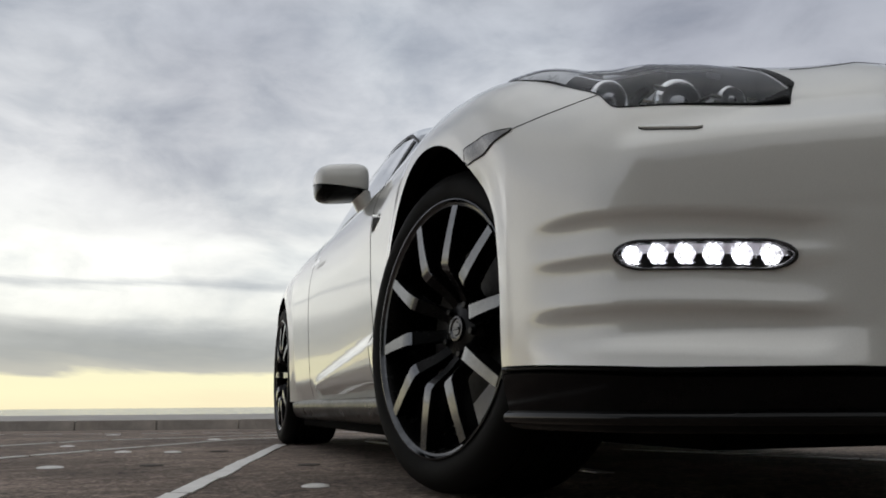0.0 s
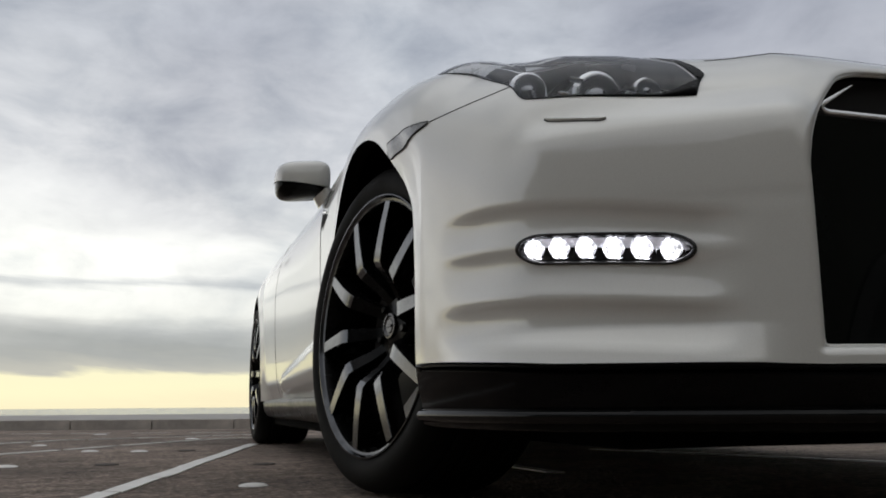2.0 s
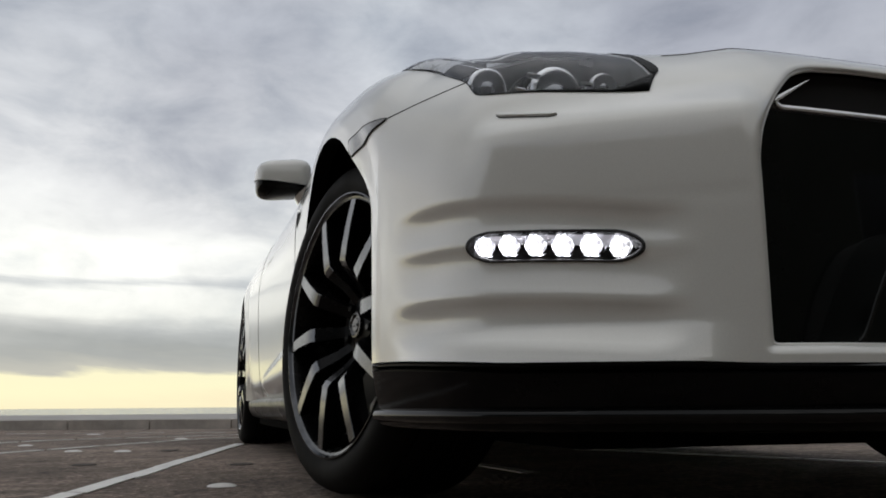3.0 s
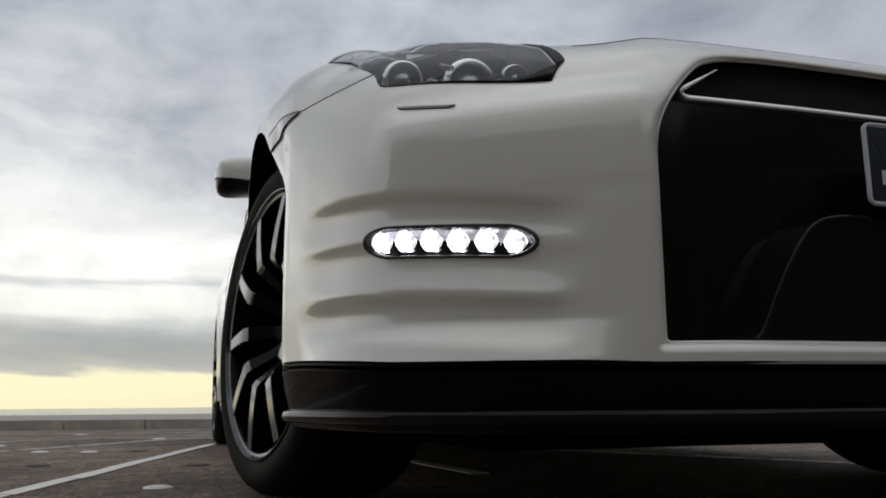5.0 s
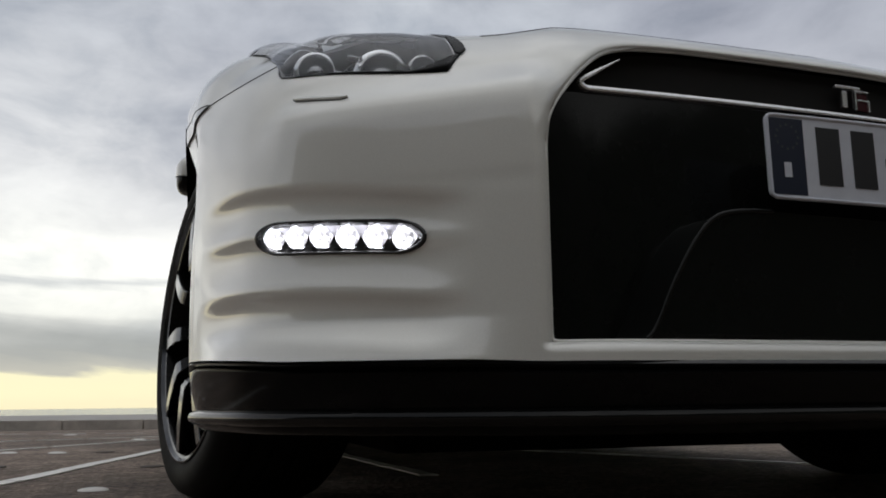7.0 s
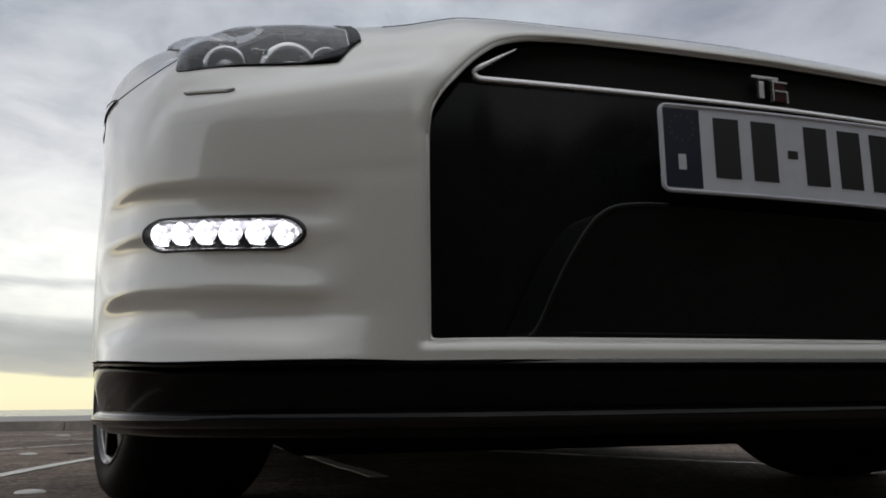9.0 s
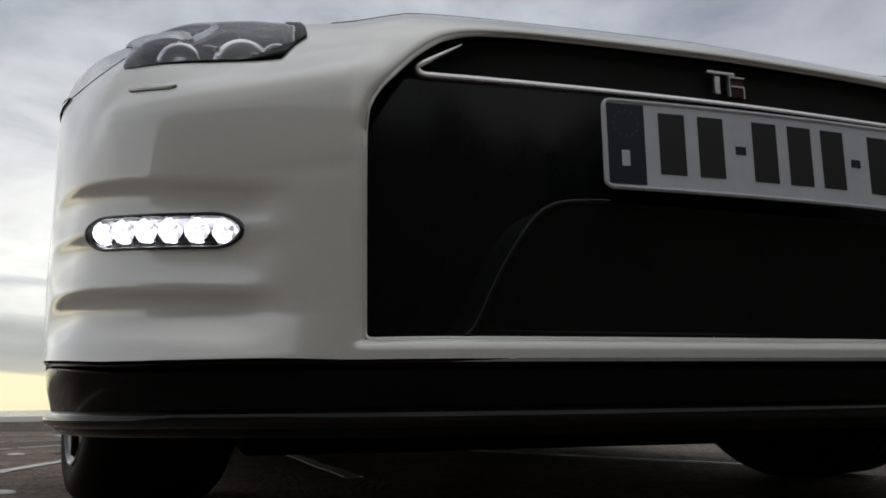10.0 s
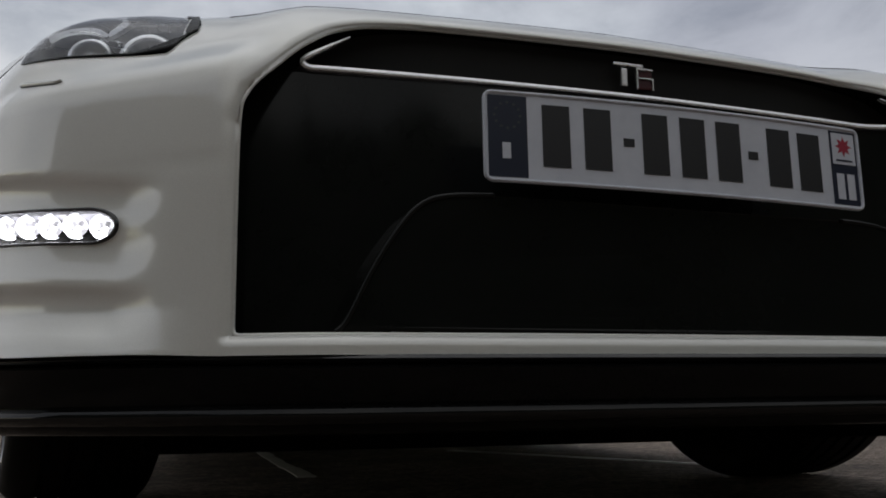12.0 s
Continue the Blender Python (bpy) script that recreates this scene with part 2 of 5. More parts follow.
_tar = ramp_node(_nt, _f, [(0.42, (0.045, 0.034, 0.028)), (0.5, (0.175, 0.134, 0.108)), (0.575, (0.46, 0.36, 0.295))])
link(_nt, mix_node(_nt, ramp_node(_nt, _speck, [(0.30, (0.75,)), (0.38, (0.0,))]), _tar, (0.02, 0.017, 0.015)), _b.inputs["Base Color"])
_b.inputs["Roughness"].default_value = 0.85
_b.inputs["Specular IOR Level"].default_value = 0.3
_bp = _nt.nodes.new("ShaderNodeBump")
_bp.inputs["Strength"].default_value, _bp.inputs["Distance"].default_value = 1.0, 0.008
link(_nt, math_node(_nt, "ADD", math_node(_nt, "MULTIPLY", _vor.outputs["Distance"], 0.8), _blot), _bp.inputs["Height"])
link(_nt, _bp.outputs[0], _b.inputs["Normal"])

BITUMEN = worn(material("old_bitumen", (0.06, 0.05, 0.045), 0.8), (0.04, 0.033, 0.028), (0.10, 0.08, 0.068), 30.0, 0.7, 0.9, 0.5, 150.0, 0.002)
LINE_PAINT = worn(material("worn_white_road_paint", (0.6, 0.59, 0.56), 0.6), (0.60, 0.575, 0.54), (0.84, 0.82, 0.79), 9.0, 0.32, 0.6, 0.25, 150.0, 0.001)
CONCRETE = worn(material("weathered_concrete", (0.16, 0.145, 0.13), 0.85), (0.28, 0.255, 0.23), (0.54, 0.49, 0.445), 3.0, 0.75, 0.95, 0.4, 60.0, 0.004)
PAVING = worn(material("grey_paving", (0.2, 0.19, 0.18), 0.85), (0.30, 0.28, 0.265), (0.48, 0.455, 0.43), 1.5, 0.75, 0.95, 0.3, 40.0, 0.004)
WOODLAND = worn(material("dark_woodland", (0.05, 0.055, 0.04), 0.9), (0.062, 0.065, 0.052), (0.155, 0.160, 0.126), 0.35, 0.85, 0.95, 1.0, 1.4, 0.5)
WATER = material("calm_sea", (0.05, 0.07, 0.08), 0.12)
_nt = WATER.node_tree
_bp = _nt.nodes.new("ShaderNodeBump")
_bp.inputs["Strength"].default_value, _bp.inputs["Distance"].default_value = 0.6, 0.4
link(_nt, noise_node(_nt, coords(_nt), 0.25, 6.0, 0.6), _bp.inputs["Height"])
link(_nt, _bp.outputs[0], _nt.nodes["Principled BSDF"].inputs["Normal"])

# ======== mesh helpers ========
def finish(name, me, mat, parent=None, label="", smooth=True):
    if smooth:
        me.shade_smooth()
    me.materials.append(mat)
    ob = new(name, me)
    if parent is not None:
        ob.parent = parent
    if label:
        ob["label"] = label
    return ob


def part(name, bm, mat, parent=None, label="", smooth=False):
    me = bpy.data.meshes.new(name)
    bm.to_mesh(me)
    bm.free()
    return finish(name, me, mat, parent, label, smooth)


def weld(name, meshes, mat, parent):
    bm = bmesh.new()
    for me in meshes:
        bm.from_mesh(me)
    bmesh.ops.remove_doubles(bm, verts=bm.verts, dist=0.0005)
    bmesh.ops.recalc_face_normals(bm, faces=bm.faces)
    return part(name, bm, mat, parent, smooth=True)


def thing(name, label, category, at=(0, 0, 0), kind="", group=""):
    ob = new(name)
    ob.location = at
    return tagged(ob, label, category, group, kind)


def sheet_mesh(name, pts, normals=None, flip=False, close_u=False):
    """A grid of points (nu, nv, 3) as a mesh, with its normals where given."""
    nu, nv = pts.shape[:2]
    me = bpy.data.meshes.new(name)
    ids = np.arange(nu * nv).reshape(nu, nv)
    if close_u:
        ids = np.vstack([ids, ids[:1]])
    quads = np.stack([ids[:-1, :-1], ids[1:, :-1], ids[1:, 1:], ids[:-1, 1:]], -1).reshape(-1, 4)
    if flip:
        quads = quads[:, ::-1]
    me.from_pydata(pts.reshape(-1, 3).tolist(), [], quads.tolist())
    if normals is not None:
        me.shade_smooth()
        me.normals_split_custom_set_from_vertices(normals.reshape(-1, 3).tolist())
    return me


def join_meshes(name, meshes):
    """One mesh out of several sheets, normals kept."""
    verts, faces, norms, base = [], [], [], 0
    for me in meshes:
        co = np.empty(len(me.vertices) * 3)
        me.vertices.foreach_get("co", co)
        verts += co.reshape(-1, 3).tolist()
        faces += [[base + i for i in p.vertices] for p in me.polygons]
        nn = np.zeros((len(me.vertices), 3))
        for lp, cn in zip(me.loops, me.corner_normals):
            nn[lp.vertex_index] = cn.vector
        norms += nn.tolist()
        base += len(me.vertices)
    out = bpy.data.meshes.new(name)
    out.from_pydata(verts, [], faces)
    out.shade_smooth()
    out.normals_split_custom_set_from_vertices(norms)
    return out


def box(bm, size, at=(0, 0, 0), m=None, bevel=0.0, seg=2):
    """A bevelled block added to bm."""
    tmp = bmesh.new()
    bmesh.ops.create_cube(tmp, size=1.0)
    bmesh.ops.scale(tmp, vec=size, verts=tmp.verts)
    if bevel:
        bmesh.ops.bevel(tmp, geom=list(tmp.edges), offset=bevel, segments=seg, affect="EDGES", profile=0.6)
    bmesh.ops.translate(tmp, vec=at, verts=tmp.verts)
    if m is not None:
        bmesh.ops.transform(tmp, matrix=m, verts=tmp.verts)
    me = bpy.data.meshes.new("tmp")
    tmp.to_mesh(me)
    tmp.free()
    bm.from_mesh(me)
    bpy.data.meshes.remove(me)
    return bm


def lathe(profile, steps=96, name="lathe"):
    """Profile of (radius, along -x) turned round the x axis."""
    pr = np.array(profile, float)
    ang = np.linspace(0, 2 * np.pi, steps, endpoint=False)
    pts = np.stack([np.broadcast_to(-pr[None, :, 1], (steps, len(pr))), np.cos(ang)[:, None] * pr[None, :, 0], np.sin(ang)[:, None] * pr[None, :, 0]], -1)
    return sheet_mesh(name, pts, close_u=True)


def tube(name, pts, radius, sides=8):
    """A round rod along points, ends closed."""
    pts = [Vector(p) for p in pts]
    bm = bmesh.new()
    rings = []
    for i, p in enumerate(pts):
        d = (pts[min(i + 1, len(pts) - 1)] - pts[max(i - 1, 0)]).normalized()
        q = d.to_track_quat("Z", "Y")
        rings.append([bm.verts.new(p + q @ Vector((radius * math.cos(a * 2 * math.pi / sides), radius * math.sin(a * 2 * math.pi / sides), 0))) for a in range(sides)])
    for a, b in zip(rings, rings[1:]):
        for i in range(sides):
            bm.faces.new((a[i], a[(i + 1) % sides], b[(i + 1) % sides], b[i]))
    bm.faces.new(rings[0][::-1])
    bm.faces.new(rings[-1])
    return bm


def smooth_curve(keys):
    """A smooth function through (x, y, ...) keys: monotone cubic, numpy in and out."""
    k = np.array(keys, float)
    xs, ys = k[:, 0], k[:, 1]
    h, d = np.diff(xs), np.diff(ys) / np.diff(xs)
    m = np.zeros(len(xs))
    m[0], m[-1] = d[0], d[-1]
    for i in range(1, len(xs) - 1):
        if d[i - 1] * d[i] > 0:
            w1, w2 = 2 * h[i] + h[i - 1], h[i] + 2 * h[i - 1]
            m[i] = (w1 + w2) / (w1 / d[i - 1] + w2 / d[i])

    def f(x):
        x = np.clip(np.asarray(x, float), xs[0], xs[-1])
        i = np.clip(np.searchsorted(xs, x, side="right") - 1, 0, len(xs) - 2)
        t = (x - xs[i]) / h[i]
        return ((1 + 2 * t) * (1 - t) ** 2) * ys[i] + t * (1 - t) ** 2 * h[i] * m[i] + t * t * (3 - 2 * t) * ys[i + 1] + t * t * (t - 1) * h[i] * m[i + 1]
    return f


def step01(a, b, x):
    t = np.clip((x - a) / (b - a), 0, 1)
    return t * t * (3 - 2 * t)


# ======== ground, kerb, sea ========
AHEAD, ACROSS = Vector((0.29, 0.957, 0)), Vector((0.957, -0.29, 0))
ORIGIN = Vector((-1.47, -0.91, 0))


def ground_z(x, y):
    """The car park is level round the car and falls gently towards the sea."""
    depth = (x - ORIGIN.x) * AHEAD.x + (y - ORIGIN.y) * AHEAD.y
    return -0.0178 * max(0.0, depth - 5.2)


def on_ground(depth, across, lift=0.0):
    p = ORIGIN + AHEAD * depth + ACROSS * across
    return Vector((p.x, p.y, ground_z(p.x, p.y) + lift))


KERB = 15.0
rows_d = [-400, -120, -40, -12, -4, 0, 2, 4, 5.2, 6.5, 8, 10, 12.5, KERB + 0.05]
cols_a = [-400, -120, -40, -15, -6, -2, 0, 2, 6, 15, 40, 120, 400]
g_pts = np.array([[on_ground(d, a) for a in cols_a] for d in rows_d], float)
ground = finish("ground", sheet_mesh("ground", g_pts, flip=True), ASPHALT, smooth=False)
tagged(ground, "dark weathered asphalt of an open car park", "ground", kind="structure")

# a raised walk beyond the kerb, and the sea behind it
pavement = part("pavement", box(bmesh.new(), (800, 12.0, 0.6), (0, 0, -0.3), None, 0.02), PAVING)
walk_mid = on_ground(KERB + 6.32, 0)
pavement.matrix_world = Matrix.Translation((walk_mid.x, walk_mid.y, ground_z(*on_ground(KERB, 0).xy) + 0.155)) @ pose(0, 0, 0, 0, 0, -16.86)
tagged(pavement, "pale grey paved walk behind the kerb", "pavement", kind="structure")
bm = bmesh.new()
bmesh.ops.create_circle(bm, cap_ends=True, segments=96, radius=4800)
water = part("water", bm, WATER)
water.location = (0, 0, -2.6)
tagged(water, "calm grey sea reaching the horizon", "sea", kind="structure")
bm = box(bmesh.new(), (800, 0.5, 2.8), (0, 0, -1.45))
sea_wall = part("sea_wall", bm, CONCRETE)
wm = on_ground(KERB + 12.5, 0)
sea_wall.matrix_world = Matrix.Translation((wm.x, wm.y, ground_z(*on_ground(KERB, 0).xy) + 0.13)) @ pose(0, 0, 0, 0, 0, -16.86)
tagged(sea_wall, "grey concrete edge of the walk above the sea", "sea wall", kind="structure")

kerb = thing("kerb", "row of low weathered concrete kerb stones", "kerb", on_ground(KERB, 0), "structure")
stone_meshes = []
for k in range(3):
    rnd = random.Random(k)
    bm = box(bmesh.new(), (1.33, 0.30, 0.46), (0, 0.15, -0.07), None, 0.014, 2)
    for v in bm.verts:
        v.co += Vector((rnd.uniform(-1, 1), rnd.uniform(-1, 1), rnd.uniform(-1, 1))) * 0.004
    me = bpy.data.meshes.new("kerb_stone")
    bm.to_mesh(me)
    bm.free()
    me.materials.append(CONCRETE)
    stone_meshes.append(me)
for i in range(-14, 15):
    ob = new("kerb_stone", stone_meshes[i % 3])
    ob.parent = kerb
    p = ACROSS * (i * 1.345)
    ob.matrix_local = Matrix.Translation((p.x, p.y, 0.001 * (i % 4))) @ pose(0, 0, 0, 0, 0, -16.86 + 0.25 * ((i * 7) % 5 - 2))


# ======== wooded rise on the land side ========
hill_a, hill_v = np.radians(np.linspace(-118, 86, 330)), np.array([0.0, 0.25, 0.55, 0.8, 0.93, 1.0, 0.97])
hill_pts = np.zeros((len(hill_a), len(hill_v), 3))
for i, a in enumerate(hill_a):
    top = 18.0 + 2.0 * noise.noise((a * 2.6, 0.3, 1.7)) + 1.8 * noise.noise((a * 9.0, 5.1, 0.2)) + 0.8 * noise.noise((a * 31.0, 2.2, 4.0))
    top *= min(1.0, 0.35 + 12.0 * (hill_a[-1] - a), 0.35 + 12.0 * (a - hill_a[0]))
    for k, v in enumerate(hill_v):
        r = 36.0 + 5.0 * v * (1 if k < 6 else 1.5) + 1.5 * noise.noise((a * 10.0, v * 6.0, 3.3))
        hill_pts[i, k] = (-math.sin(a) * r, -math.cos(a) * r, top * v - 0.05)
backdrop = finish("backdrop", sheet_mesh("backdrop", hill_pts), WOODLAND)
tagged(backdrop, "dark wooded rise behind the car park", "hillside", kind="structure")

# ======== road marking ========
def marking(name, a, b, width, pieces, gap, label, lift=0.004, skew=0.3):
    """A painted line from a to b in single worn pieces."""
    line = thing(name, label, "road marking", (a[0], a[1], 0), "structure")
    a, b = Vector((*a, 0)), Vector((*b, 0))
    d = (b - a).normalized()
    n = Vector((-d.y, d.x, 0))
    whole, rnd = (b - a).length / pieces, random.Random(name)
    for i in range(pieces):
        s, e = whole * i, whole * (i + 1) - gap
        w = width / 2 * rnd.uniform(0.92, 1.05)
        off = n * rnd.uniform(-0.004, 0.004)
        bm = bmesh.new()
        ring = []
        m = 7
        for side in (1, -1):
            for j in (range(m) if side == 1 else range(m - 1, -1, -1)):
                q = a + d * (s + (e - s) * j / (m - 1) + side * skew * w) + n * side * (w + rnd.uniform(-0.003, 0.002)) + off
                ring.append(q)
        low = [bm.verts.new((q.x - a.x, q.y - a.y, ground_z(q.x, q.y) + 0.0005)) for q in ring]
        top = [bm.verts.new((q.x - a.x, q.y - a.y, ground_z(q.x, q.y) + lift)) for q in ring]
        bm.faces.new(top[::-1])
        for j in range(len(ring)):
            bm.faces.new((low[j], top[j], top[(j + 1) % len(ring)], low[(j + 1) % len(ring)]))
        bmesh.ops.recalc_face_normals(bm, faces=bm.faces)
        part("paint_strip", bm, LINE_PAINT, line)
    return line


marking("bay_line", (-1.60, 0.36), (-0.93, 3.62), 0.054, 8, 0.014, "worn white painted bay line beside the car")
marking("bay_line", (-0.337, 1.33), (-0.453, 3.80), 0.045, 7, 0.012, "worn white painted bay line under the car")
marking("dashed_line", (-2.60, 2.05), (-0.70, 5.05), 0.035, 9, 0.045, "thin broken white line on the asphalt")
marking("dashed_line", (-2.75, 3.45), (-0.55, 6.55), 0.035, 9, 0.05, "thin broken white line on the asphalt further off")
marking("dashed_line", (-3.4, 9.4), (0.6, 7.6), 0.05, 7, 0.25, "thin faded white line far out on the asphalt")
marking("bay_line", (0.30, 2.42), (0.80, 1.22), 0.03, 4, 0.03, "thin white line beyond the underside of the car")


def stud(x, y, rx, ry, turn):
    """A low painted road stud, domed in the middle."""
    bm = bmesh.new()
    bmesh.ops.create_uvsphere(bm, u_segments=20, v_segments=8, radius=1.0)
    bmesh.ops.delete(bm, geom=[v for v in bm.verts if v.co.z < -0.01], context="VERTS")
    bmesh.ops.scale(bm, vec=(rx, ry, 0.007), verts=bm.verts)
    ob = part("road_stud", bm, LINE_PAINT, smooth=True)
    ob.matrix_world = pose(x, y, ground_z(x, y), 0, 0, turn)
    return tagged(ob, "flat round white stud set on the asphalt", "road stud", "studs on the car park")


for x, y, r in ((-1.253, 3.044, 0.035), (-1.51, 2.197, 0.036), (-1.033, 2.009, 0.034)):
    bm = bmesh.new()
    bmesh.ops.create_circle(bm, cap_ends=True, segments=24, radius=r)
    bmesh.ops.translate(bm, verts=bm.verts, vec=(0, 0, 0.004))
    ring = bmesh.ops.extrude_face_region(bm, geom=bm.faces[:])
    for v in [q for q in ring["geom"] if isinstance(q, bmesh.types.BMVert)]:
        v.co = (v.co.x * 1.08, v.co.y * 1.08, 0.0004)
    patch_ob = part("bitumen_patch", bm, BITUMEN)
    patch_ob.matrix_world = pose(x, y, ground_z(x, y), 0, 0, 20)
    tagged(patch_ob, "small dark bitumen patch on the asphalt", "patch", "patches on the car park")
for x, y, r in ((-1.815, 2.235, 0.042), (-1.64, 3.19, 0.036), (-1.44, 3.09, 0.036), (-1.93, 3.93, 0.036), (-1.130, 1.245, 0.034), (-1.91, 7.6, 0.06), (-2.5, 5.0, 0.04), (-1.2, 4.6, 0.04)):
    stud(x, y, r, r * 0.95, -17)

# ======== car: surface of the body ========
# half outline in plan, from the middle of the nose round the right side to the middle of the tail
OUTLINE = [(0, -0.035), (-0.26, -0.030), (-0.45, -0.016), (-0.54, 0.008), (-0.665, 0.088), (-0.775, 0.165), (-0.862, 0.258), (-0.907, 0.37), (-0.929, 0.455), (-0.936, 0.50),
           (-0.948, 0.75), (-0.952, 0.95), (-0.943, 1.25), (-0.936, 1.6), (-0.928, 2.2), (-0.928, 2.8), (-0.930, 3.3), (-0.926, 3.7), (-0.895, 4.1), (-0.84, 4.45), (-0.70, 4.58), (-0.35, 4.62), (0, 4.63)]


def dense_outline():
    p = [Vector(q) for q in OUTLINE]
    p = [Vector((-p[1].x, p[1].y)), *p, Vector((-p[-2].x, p[-2].y))]
    out = []
    for i in range(1, len(p) - 2):
        a, b, c, d = p[i - 1:i + 3]
        # centripetal Catmull-Rom
        t0, t1 = 0.0, (b - a).length ** 0.5
        t2 = t1 + (c - b).length ** 0.5
        t3 = t2 + (d - c).length ** 0.5
        for j in range(80):
            t = t1 + (t2 - t1) * j / 80
            a1 = a * ((t1 - t) / (t1 - t0)) + b * ((t - t0) / (t1 - t0))
            a2 = b * ((t2 - t) / (t2 - t1)) + c * ((t - t1) / (t2 - t1))
            a3 = c * ((t3 - t) / (t3 - t2)) + d * ((t - t2) / (t3 - t2))
            b1 = a1 * ((t2 - t) / (t2 - t0)) + a2 * ((t - t0) / (t2 - t0))
            b2 = a2 * ((t3 - t) / (t3 - t1)) + a3 * ((t - t1) / (t3 - t1))
            out.append(b1 * ((t2 - t) / (t2 - t1)) + b2 * ((t - t1) / (t2 - t1)))
    out.append(p[-2])
    return np.array(out)


_pl = dense_outline()
_sl = np.concatenate([[0], np.cumsum(np.hypot(*np.diff(_pl, axis=0).T))])
# even steps, tangents softened over some centimetres
S_END = float(_sl[-1])
_se = np.linspace(0, S_END, 3001)
_px, _py = np.interp(_se, _sl, _pl[:, 0]), np.interp(_se, _sl, _pl[:, 1])


def soften(a, odd, n=25):
    ker = np.hanning(2 * n + 1)
    ker /= ker.sum()
    sign = -1 if odd else 1
    ext = np.concatenate([sign * a[n:0:-1], a, sign * a[-2:-n - 2:-1]])
    return np.convolve(ext, ker, "valid")


_px, _py = soften(_px, True), soften(_py, False)
_tx, _ty = np.gradient(_px, _se), np.gradient(_py, _se)
_tl = np.hypot(_tx, _ty)
_nx, _ny = _ty / _tl, -_tx / _tl      # inwards


def s_of_x(x):
    """Way along the outline to the side position x, on the nose."""
    k = int(np.argmin(_px[:1500]))
    return float(np.interp(x, _px[:k][::-1], _se[:k][::-1]))


def s_of_y(y):
    """Way along the outline to the place y along the flank."""
    lo, hi = np.searchsorted(_se, s_of_x(-0.6)), 2600
    return float(np.interp(y, _py[lo:hi], _se[lo:hi]))


S_OPEN, S_ARCH0 = s_of_x(-0.539), s_of_y(0.512)
ZB = 0.226
_key = lambda rows: smooth_curve([(s, v) for s, v in rows])
F_TOP = _key([(0, 0.762), (s_of_x(-0.45), 0.760), (s_of_x(-0.7), 0.752), (s_of_y(0.26), 0.748), (s_of_y(0.36), 0.752), (s_of_y(0.46), 0.764), (s_of_y(0.6), 0.812), (s_of_y(0.78), 0.850), (s_of_y(1.0), 0.868),
              (s_of_y(1.4), 0.872), (s_of_y(2.0), 0.876), (s_of_y(2.8), 0.89), (s_of_y(3.5), 0.92), (s_of_y(4.2), 0.94), (S_END, 0.94)])
F_SHOULDER = _key([(0, 0.42), (s_of_x(-0.6), 0.42), (s_of_y(0.26), 0.46), (s_of_y(0.36), 0.50), (s_of_y(0.45), 0.55), (s_of_y(0.56), 0.645), (s_of_y(0.7), 0.70), (s_of_y(0.95), 0.715), (s_of_y(1.3), 0.69), (s_of_y(1.6), 0.64), (s_of_y(2.2), 0.60), (s_of_y(3.0), 0.60), (s_of_y(3.8), 0.63), (S_END, 0.58)])
F_DEEP = _key([(0, 0.39), (s_of_x(-0.5), 0.41), (s_of_x(-0.61), 0.40), (s_of_x(-0.70), 0.345), (s_of_y(0.26), 0.24), (s_of_y(0.40), 0.21), (s_of_y(0.6), 0.185), (s_of_y(0.95), 0.17), (s_of_y(1.6), 0.13), (s_of_y(2.4), 0.12), (s_of_y(3.2), 0.14), (s_of_y(3.8), 0.19), (s_of_y(4.3), 0.22), (S_END, 0.2)])
F_RISE = _key([(0, 0.0), (s_of_x(-0.535), 0.0008), (s_of_x(-0.62), 0.0042), (s_of_x(-0.81), 0.0075), (s_of_y(0.26), 0.0118), (s_of_y(0.49), 0.0207), (s_of_y(0.6), 0.015), (s_of_y(0.9), 0.0), (S_END, 0.0)])
F_OPEN = smooth_curve([(0, 0.670), (0.28, 0.668), (0.37, 0.660), (0.43, 0.641), (0.471, 0.610), (0.505, 0.574), (0.523, 0.548), (0.533, 0.525), (0.5375, 0.506), (0.539, 0.49)])
OPEN_LOW, OPEN_X = 0.249, 0.539


F_CREST = smooth_curve([(-0.94, 0.012), (-0.85, 0.005), (-0.79, -0.002), (-0.73, -0.011), (-0.66, -0.022)])


F_FACE = smooth_curve([(0.42, 0.0), (0.46, 0.0001), (0.50, 0.0008), (0.535, 0.0024), (0.552, 0.0060), (0.57, 0.0155), (0.59, 0.0310), (0.61, 0.048), (0.635, 0.069), (0.68, 0.10)])


def tooth(z, top, deep, low):
    """A flute: steps in below its crest and comes slowly out again."""
    out = 0
    for d in (-0.0065, -0.0039, -0.0013, 0.0013, 0.0039, 0.0065):
        q = z + d
        out = out + np.where(q > deep, 1 - np.clip((q - deep) / (top - deep), 0, 1) ** 2.2, 1 - np.clip((deep - q) / (deep - low), 0, 1) ** 1.7) / 6
    return out


def flute(e, z, top, deep, low):
    """A flute whose ends (e falling to 0) close to round tips."""
    w = np.sqrt(np.clip(e, 0.0, 1.0)) * 0.25 + 0.75
    m = deep + 0.3 * (top - deep)
    return e * tooth(z, m + (top - m) * w, m + (deep - m) * w, m + (low - m) * w)


